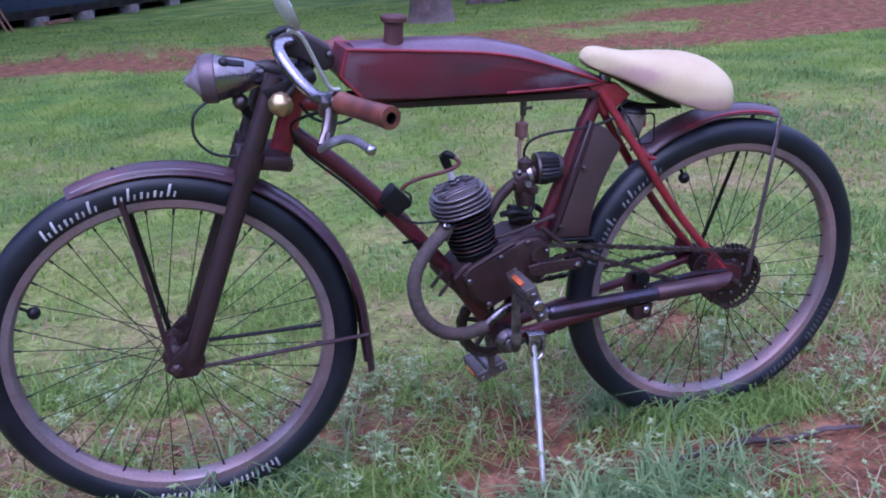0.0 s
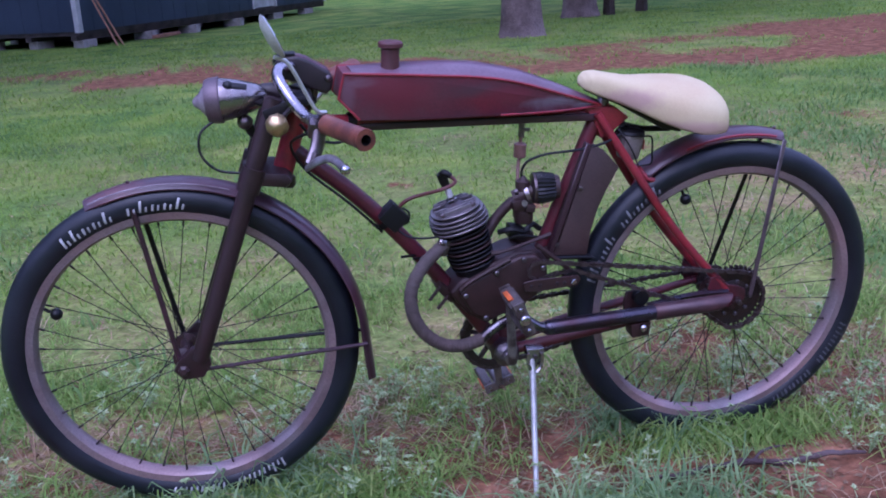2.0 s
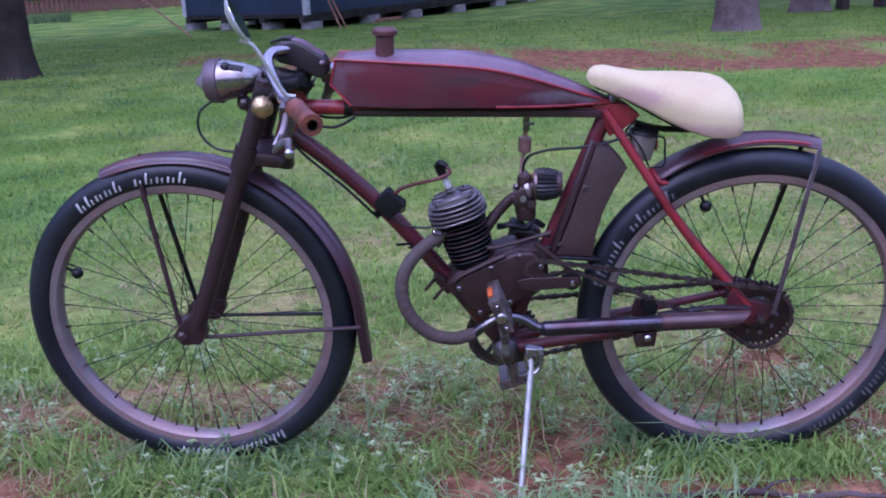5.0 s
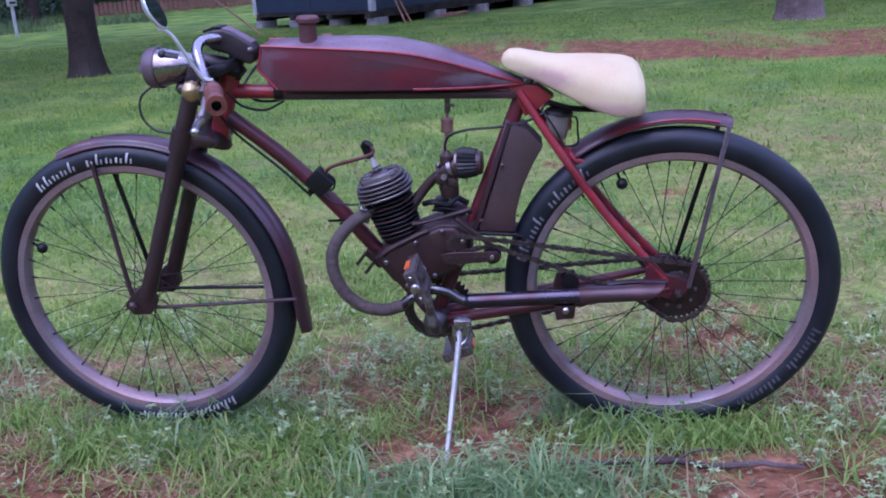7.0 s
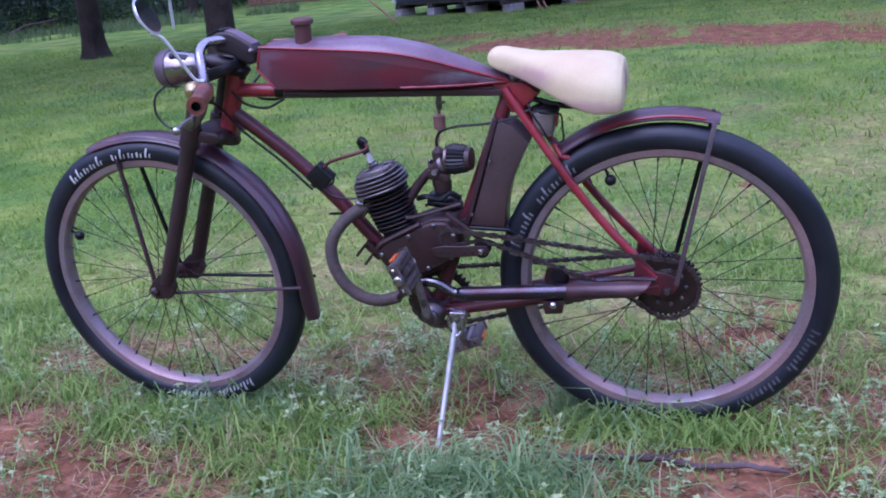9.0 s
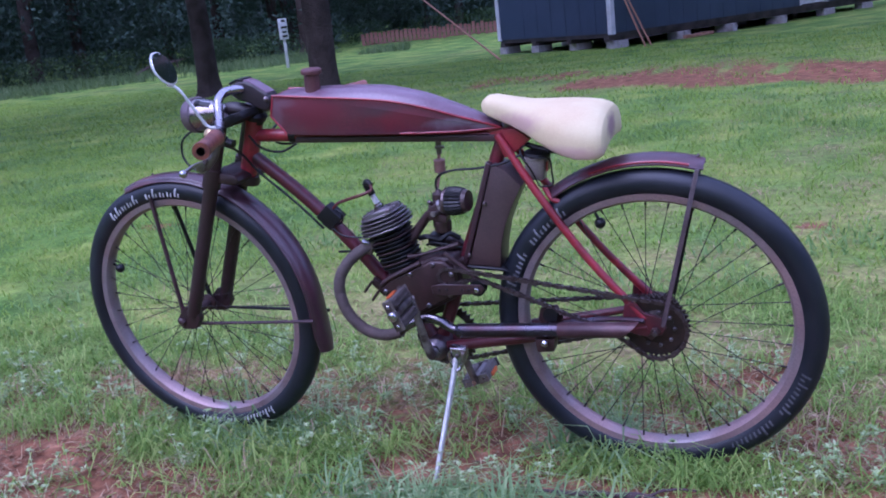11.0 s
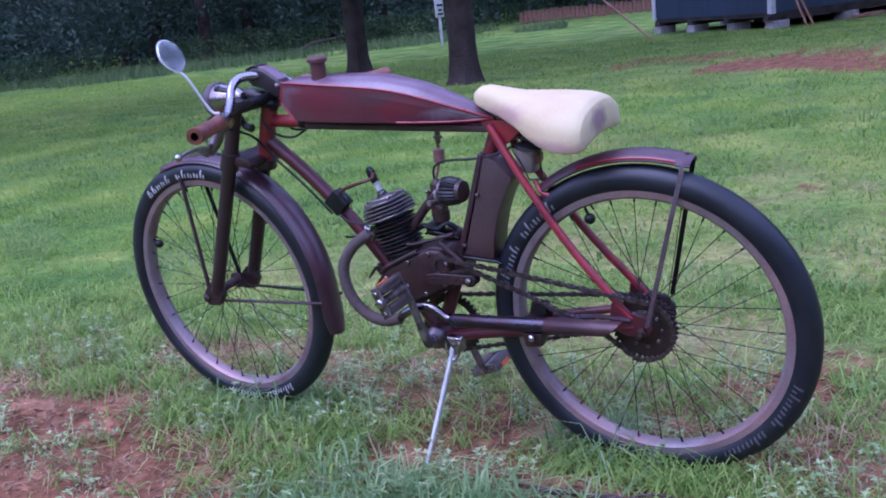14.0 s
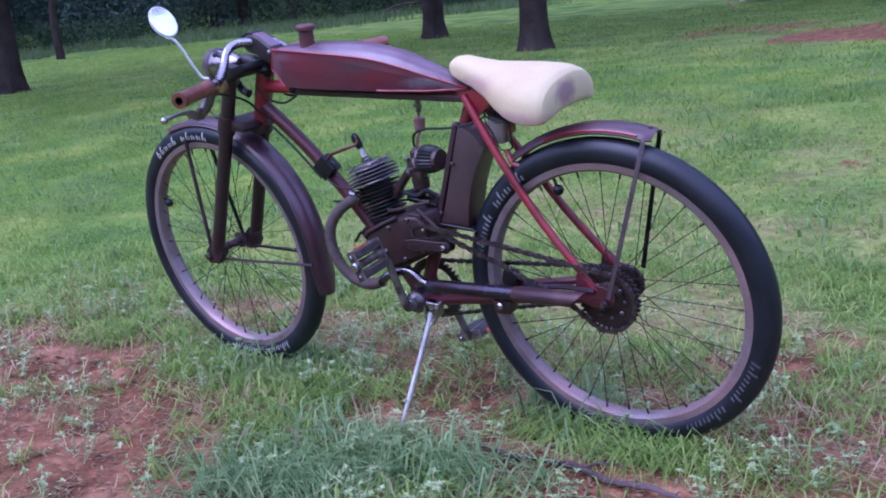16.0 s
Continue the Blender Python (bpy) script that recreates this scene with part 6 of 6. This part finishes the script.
# ---- stick on the soil ----
def build_stick():
    pts = [(0.28, -0.09, 0.000), (0.36, -0.112, 0.006), (0.43, -0.098, 0.003), (0.52, -0.108, 0.008), (0.60, -0.128, 0.005), (0.69, -0.128, 0.009), (0.77, -0.14, 0.002)]
    bm = tube(pts, [0.003, 0.0058, 0.0066, 0.0076, 0.0070, 0.0060, 0.003], 8, 6)
    tube([(0.53, -0.108, 0.010), (0.57, -0.085, 0.016), (0.625, -0.075, 0.012)], [0.004, 0.003, 0.0015], 6, 4, True, bm)
    for v in bm.verts:
        v.co += Vector((0, 0, 0.004)) * noise.noise(v.co * 60)
    ob = part("fallen_stick", bm, STICK)
    tagged(ob, "dark weathered stick lying on the red soil", "stick")


build_stick()


# ---- grass, weeds and straw ----
def blades(name, pts, length, width, mat, label, seed, lean=0.55, droop=0.35, lay=0.0):
    """Curved tapering blades at the given roots: two sections and a tip each."""
    rng = np.random.default_rng(seed)
    n = len(pts)
    a = rng.uniform(0, 2 * np.pi, n)
    ln = length * rng.uniform(0.45, 1.3, n) * pts[:, 3]
    tilt = lay + np.abs(rng.normal(0, lean, n))
    dx, dy = np.cos(a), np.sin(a)
    w = width * rng.uniform(0.6, 1.4, n) * 0.5
    sx, sy = -dy * w, dx * w
    root = pts[:, :3]

    def at(f):
        out = np.sin(tilt + droop * f) * ln * f
        up = np.cos(tilt + droop * 1.4 * f) * ln * f
        return root + np.stack([dx * out, dy * out, up], 1)
    side = np.stack([sx, sy, np.zeros(n)], 1)
    m1 = at(0.5)
    v = np.stack([root - side, root + side, m1 + side * 0.8, m1 - side * 0.8, at(1.0)], 1).reshape(-1, 3)
    me = bpy.data.meshes.new(name)
    k = np.arange(n) * 5
    loops = np.stack([k, k + 1, k + 2, k + 3, k + 3, k + 2, k + 4], 1).ravel()
    me.vertices.add(n * 5)
    me.vertices.foreach_set("co", v.astype(np.float32).ravel())
    me.loops.add(n * 7)
    me.loops.foreach_set("vertex_index", loops.astype(np.int32))
    me.polygons.add(n * 2)
    st = np.stack([np.arange(n) * 7, np.arange(n) * 7 + 4], 1).ravel()
    me.polygons.foreach_set("loop_start", st.astype(np.int32))
    me.update(calc_edges=True)
    me.validate()
    me.materials.append(mat)
    return tagged(new(name, me), label, "grass", kind="stuff")


def roots(n, x0, x1, y0, y1, seed, keep, clump=0.0, tuft=8, away=None):
    """Scattered roots: keep(x, y) is the chance that a tuft grows there."""
    rng = np.random.default_rng(seed)
    out = []
    while len(out) < n:
        x, y = rng.uniform(x0, x1), rng.uniform(y0, y1)
        if away and away[0] < x < away[1] and away[2] < y < away[3]:
            continue
        if rng.uniform() > keep(x, y):
            continue
        s = rng.uniform(0.5, 1.35)
        for j in range(tuft):
            xx, yy = x + rng.normal() * clump, y + rng.normal() * clump
            out.append((xx, yy, height(xx, yy) - 0.004, s))
    return np.array(out[:n])


def cover(x, y):
    """Chance of grass: none on open soil, patchy near the bicycle, closer on the lawn."""
    near = hump(x, y, 0.1, -0.2, 2.2, 1.0)
    patch = 0.55 + (0.75 + 0.9 * near) * noise.noise((x * 1.9, y * 1.9, 11.0)) + (0.5 + 0.7 * near) * noise.noise((x * 5.5, y * 5.5, 13.0)) - 0.12 * near
    return (1 - 0.97 * soil(x, y)) * (1 - 0.5 * dry(x, y)) * min(1.0, max(0.05, patch))


def turf_edge(x, y):
    """1 round the bicycle, fading unevenly to 0 where the short lawn begins."""
    q = ((x - 0.2) / 3.2) ** 2 + ((y + 0.1) / 1.75) ** 2 + 0.35 * noise.noise((x * 1.3, y * 1.3, 51.0))
    return min(1.0, max(0.0, (1.05 - q) / 0.6))


def clumps(x, y):
    """Where the long grass stands."""
    return max(hump(x, y, 0.16, -0.24, 0.17, 0.07), 0.5 * hump(x, y, -0.05, -0.40, 0.14, 0.08), 0.4 * hump(x, y, -0.42, 0.02, 0.12, 0.06),
               0.6 * hump(x, y, 0.40, 0.13, 0.10, 0.05), 0.6 * hump(x, y, -0.55, 0.13, 0.16, 0.05), 0.4 * hump(x, y, 0.36, -0.26, 0.08, 0.06))


def pale_spots(x, y):
    return max(hump(x, y, -0.12, 0.40, 0.16, 0.07), hump(x, y, -0.36, 0.36, 0.14, 0.07), hump(x, y, -0.66, 0.10, 0.12, 0.06), 0.8 * hump(x, y, -0.88, 0.16, 0.08, 0.06),
               0.7 * hump(x, y, -0.07, -0.44, 0.10, 0.06), 0.7 * hump(x, y, 0.76, 0.0, 0.12, 0.06), 0.6 * hump(x, y, 0.10, 0.46, 0.2, 0.06), 0.5 * hump(x, y, -0.18, 0.04, 0.2, 0.1), 0.10)


def open_ground(x, y):
    """1 on the trodden ground round the bicycle, where tufts stand apart, 0 on the closed lawn."""
    q = ((x - 0.1) / 2.3) ** 2 + ((y + 0.15) / 0.78) ** 2 + 0.5 * noise.noise((x * 1.7, y * 1.7, 61.0)) + 0.3 * noise.noise((x * 4.5, y * 4.5, 63.0))
    return min(1.0, max(0.0, (1.15 - q) / 0.45))


def tufts(x, y):
    """Chance that a tuft stands here: close turf on the lawn, islands on the open ground."""
    o = open_ground(x, y)
    island = max(0.0, 0.0 + 1.5 * noise.noise((x * 4.2, y * 4.2, 71.0)) + 0.7 * noise.noise((x * 11.0, y * 11.0, 73.0)))
    return cover(x, y) * turf_edge(x, y) * (1 - o + o * min(1.0, island))


def build_grass():
    near = roots(60000, -3.2, 3.6, -2.0, 1.9, 1, tufts, 0.022, 12)
    blades("grass_near", near, 0.086, 0.0038, GRASS, "fresh green grass tufts round the bicycle", 2, 0.6, 0.7)
    mid = roots(230000, -11.0, 7.5, -2.6, 6.3, 3, lambda x, y: cover(x, y) * (1 - turf_edge(x, y)), 0.07, 9)
    blades("grass_middle", mid, 0.062, 0.0056, LAWN, "short green lawn grass", 4, 0.40, 0.4, 0.28)
    far = roots(120000, -20.0, 10.0, 6.2, 17.0, 5, cover, 0.14, 9)
    blades("grass_far", far, 0.062, 0.011, LAWN, "short green lawn grass further off", 6, 0.35, 0.2, 0.50)
    patch = roots(26000, -9.0, 6.5, 0.45, 7.5, 27, lambda x, y: max(0.0, 1.6 * noise.noise((x * 0.9, y * 0.9, 91.0)) + 0.9 * noise.noise((x * 2.6, y * 2.6, 93.0)) - 0.15) * (1 - soil(x, y)), 0.06, 12)
    blades("lawn_weeds", patch, 0.070, 0.0085, LAWNWEED, "patches of blue-green weeds in the lawn", 28, 0.55, 0.5)
    rng = np.random.default_rng(15)
    az, d = rng.uniform(radians(112), radians(190), 30000), rng.uniform(26, 32, 30000)
    xs, ys = d * np.cos(az), d * np.sin(az)
    edge = np.stack([xs, ys, np.full(30000, -0.12), 0.6 + 0.5 * rng.uniform(size=30000)], 1)
    edge = edge[np.array([noise.noise((x * 0.35, y * 0.35, 5.0)) > -0.15 for x, y in zip(xs, ys)])]
    blades("meadow_grass", edge, 0.36, 0.018, MEADOW, "tall unmown grass at the foot of the wood", 16, 0.35)
    tall = roots(3000, -1.6, 1.6, -0.75, 0.3, 7, clumps, 0.018, 16)
    blades("tall_grass", tall, 0.160, 0.0046, CLUMP, "long blue-green grass clumps on the red soil", 8, 0.42, 0.8)
    wisps = roots(12000, -1.8, 2.0, -0.85, 0.6, 17, lambda x, y: (1 - 0.9 * soil(x, y)) * (0.5 * max(0.0, noise.noise((x * 2.6, y * 2.6, 31.0)) + 0.6 * noise.noise((x * 6.5, y * 6.5, 33.0))) + 0.5 * clumps(x + 0.35, y) + 0.5 * clumps(x - 0.4, y - 0.06)) + 0.9 * hump(x, y, -0.52, 0.02, 0.20, 0.04) + 0.3 * hump(x, y, 0.62, 0.02, 0.22, 0.04) + 0.5 * hump(x, y, -0.40, 0.16, 0.10, 0.06), 0.020, 18)
    blades("long_grass", wisps, 0.128, 0.0040, GRASS, "long yellow-green grass clumps among the turf", 18, 0.55, 0.9)
    skirt = roots(3600, -1.0, 1.1, -0.06, 0.14, 25, lambda x, y: max(hump(x, y, -0.46, 0.015, 0.20, 0.045), 0.55 * hump(x, y, 0.42, 0.030, 0.22, 0.025), 0.5 * hump(x, y, 0.72, 0.03, 0.14, 0.04), 0.4 * hump(x, y, -0.70, 0.06, 0.10, 0.03)) * (0.35 + 0.9 * max(0.0, noise.noise((x * 9, y * 9, 81.0)))), 0.014, 14)
    blades("tyre_grass", skirt, 0.125, 0.0038, GRASS, "long green grass growing up against the tyres", 26, 0.5, 1.0)
    stalks = roots(5000, -1.8, 2.0, -0.8, 0.5, 19, lambda x, y: (1 - 0.85 * soil(x, y)) * (0.15 + 0.5 * max(0.0, noise.noise((x * 3, y * 3, 37.0)))), 0.03, 8)
    blades("dry_grass", stalks, 0.13, 0.0026, STRAW, "upright dry grass stalks between the green", 20, 0.65, 0.8)
    sere = roots(30000, -3.0, 6.0, 0.3, 6.5, 13, lambda x, y: dry(x, y) ** 2, 0.05, 7)
    blades("dry_turf", sere, 0.06, 0.004, STRAW, "dry yellowish grass thinning the lawn", 14, 0.4, 0.3, 0.75)
    hay = roots(44000, -2.6, 3.2, -1.3, 1.2, 11, lambda x, y: (1 - 0.75 * soil(x, y)) * turf_edge(x, y) * (0.12 + 0.75 * open_ground(x, y)), 0.035, 7)
    blades("straw", hay, 0.075, 0.0028, STRAW, "dry straw-coloured grass lying on the soil", 12, 0.35, 0.4, 0.95)


build_grass()


def scraps(name, seed, n, area, chance, count, size, reach, lift, mat, label, category):
    """Small leaves in loose clusters."""
    rng = np.random.default_rng(seed)
    verts, faces = [], []
    made = 0
    while made < n:
        x, y = rng.uniform(area[0], area[1]), rng.uniform(area[2], area[3])
        if rng.uniform() > chance(x, y):
            continue
        made += 1
        z = height(x, y)
        for j in range(int(rng.integers(*count))):
            a, ln = rng.uniform(0, 6.28), reach * rng.uniform(0.1, 1)
            xx, yy = x + math.cos(a) * ln, y + math.sin(a) * ln
            c = np.array([xx, yy, z + rng.uniform(*lift)])
            b = a + rng.normal() * 0.7
            d = np.array([math.cos(b), math.sin(b), rng.uniform(-0.3, 0.5)])
            e = np.array([-math.sin(b), math.cos(b), rng.uniform(-0.35, 0.35)])
            s = size * rng.uniform(0.6, 1.4)
            k = len(verts)
            mid = c + np.array([0, 0, -0.25 * s])
            verts.extend([(c - d * s).tolist(), (c + e * s * 0.45).tolist(), (c + d * s).tolist(), (c - e * s * 0.45).tolist(), mid.tolist()])
            faces.extend([(k, k + 1, k + 4), (k + 1, k + 2, k + 4), (k + 2, k + 3, k + 4), (k + 3, k, k + 4)])
    tagged(new(name, mesh_of(name, verts, faces, mat)), label, category, kind="stuff")


def build_weeds():
    """Low plants: a few thin stems from one root, each with pairs of leaves and a pale whorl at its tip."""
    rng = np.random.default_rng(21)
    verts, faces = [], []

    def leaf(c, yaw, rise, ln, wd):
        d = np.array([math.cos(yaw) * math.cos(rise), math.sin(yaw) * math.cos(rise), math.sin(rise)])
        e = np.array([-math.sin(yaw), math.cos(yaw), 0.0])
        up = np.cross(d, e)
        k = len(verts)
        for p in (c, c + d * ln * 0.45 + e * wd + up * wd * 0.5, c + d * ln - np.array([0, 0, ln * 0.18]), c + d * ln * 0.45 - e * wd + up * wd * 0.5, c + d * ln * 0.5):
            verts.append(p.tolist())
        faces.extend([(k, k + 1, k + 4), (k + 1, k + 2, k + 4), (k + 2, k + 3, k + 4), (k + 3, k, k + 4)])

    made = 0
    while made < 250:
        x, y = rng.uniform(-1.9, 2.2), rng.uniform(-0.85, 0.8)
        if rng.uniform() > pale_spots(x, y):
            continue
        made += 1
        root = np.array([x, y, height(x, y)])
        for j in range(int(rng.integers(3, 8))):
            a, out, tall = rng.uniform(0, 6.28), rng.uniform(0.01, 0.06), rng.uniform(0.02, 0.085)
            tip = root + np.array([math.cos(a) * out, math.sin(a) * out, tall])
            k = len(verts)
            w = np.array([-math.sin(a), math.cos(a), 0]) * 0.0009
            verts.extend([(root - w).tolist(), (root + w).tolist(), (tip + w).tolist(), (tip - w).tolist()])
            faces.append((k, k + 1, k + 2, k + 3))
            for f in (0.45, 0.72):
                c = root + (tip - root) * f
                b = rng.uniform(0, 6.28)
                for h in (0, math.pi):
                    leaf(c, b + h, rng.uniform(0.0, 0.5), rng.uniform(0.009, 0.017), rng.uniform(0.0022, 0.0042))
            b = rng.uniform(0, 6.28)
            for h in range(int(rng.integers(4, 7))):
                leaf(tip, b + h * 1.15, rng.uniform(0.1, 0.9), rng.uniform(0.010, 0.019), rng.uniform(0.0028, 0.0050))
    tagged(new("weeds", mesh_of("weeds", verts, faces, WEED)), "low weeds with whorls of small pale green leaves", "weeds", kind="stuff")


build_weeds()
scraps("leaf_litter", 23, 4200, (-2.2, 2.4, -1.1, 0.9), lambda x, y: 0.15 + 0.7 * open_ground(x, y), (1, 5), 0.0085, 0.03, (0.001, 0.012), LITTER, "brown dead leaves scattered on the soil", "leaf litter")
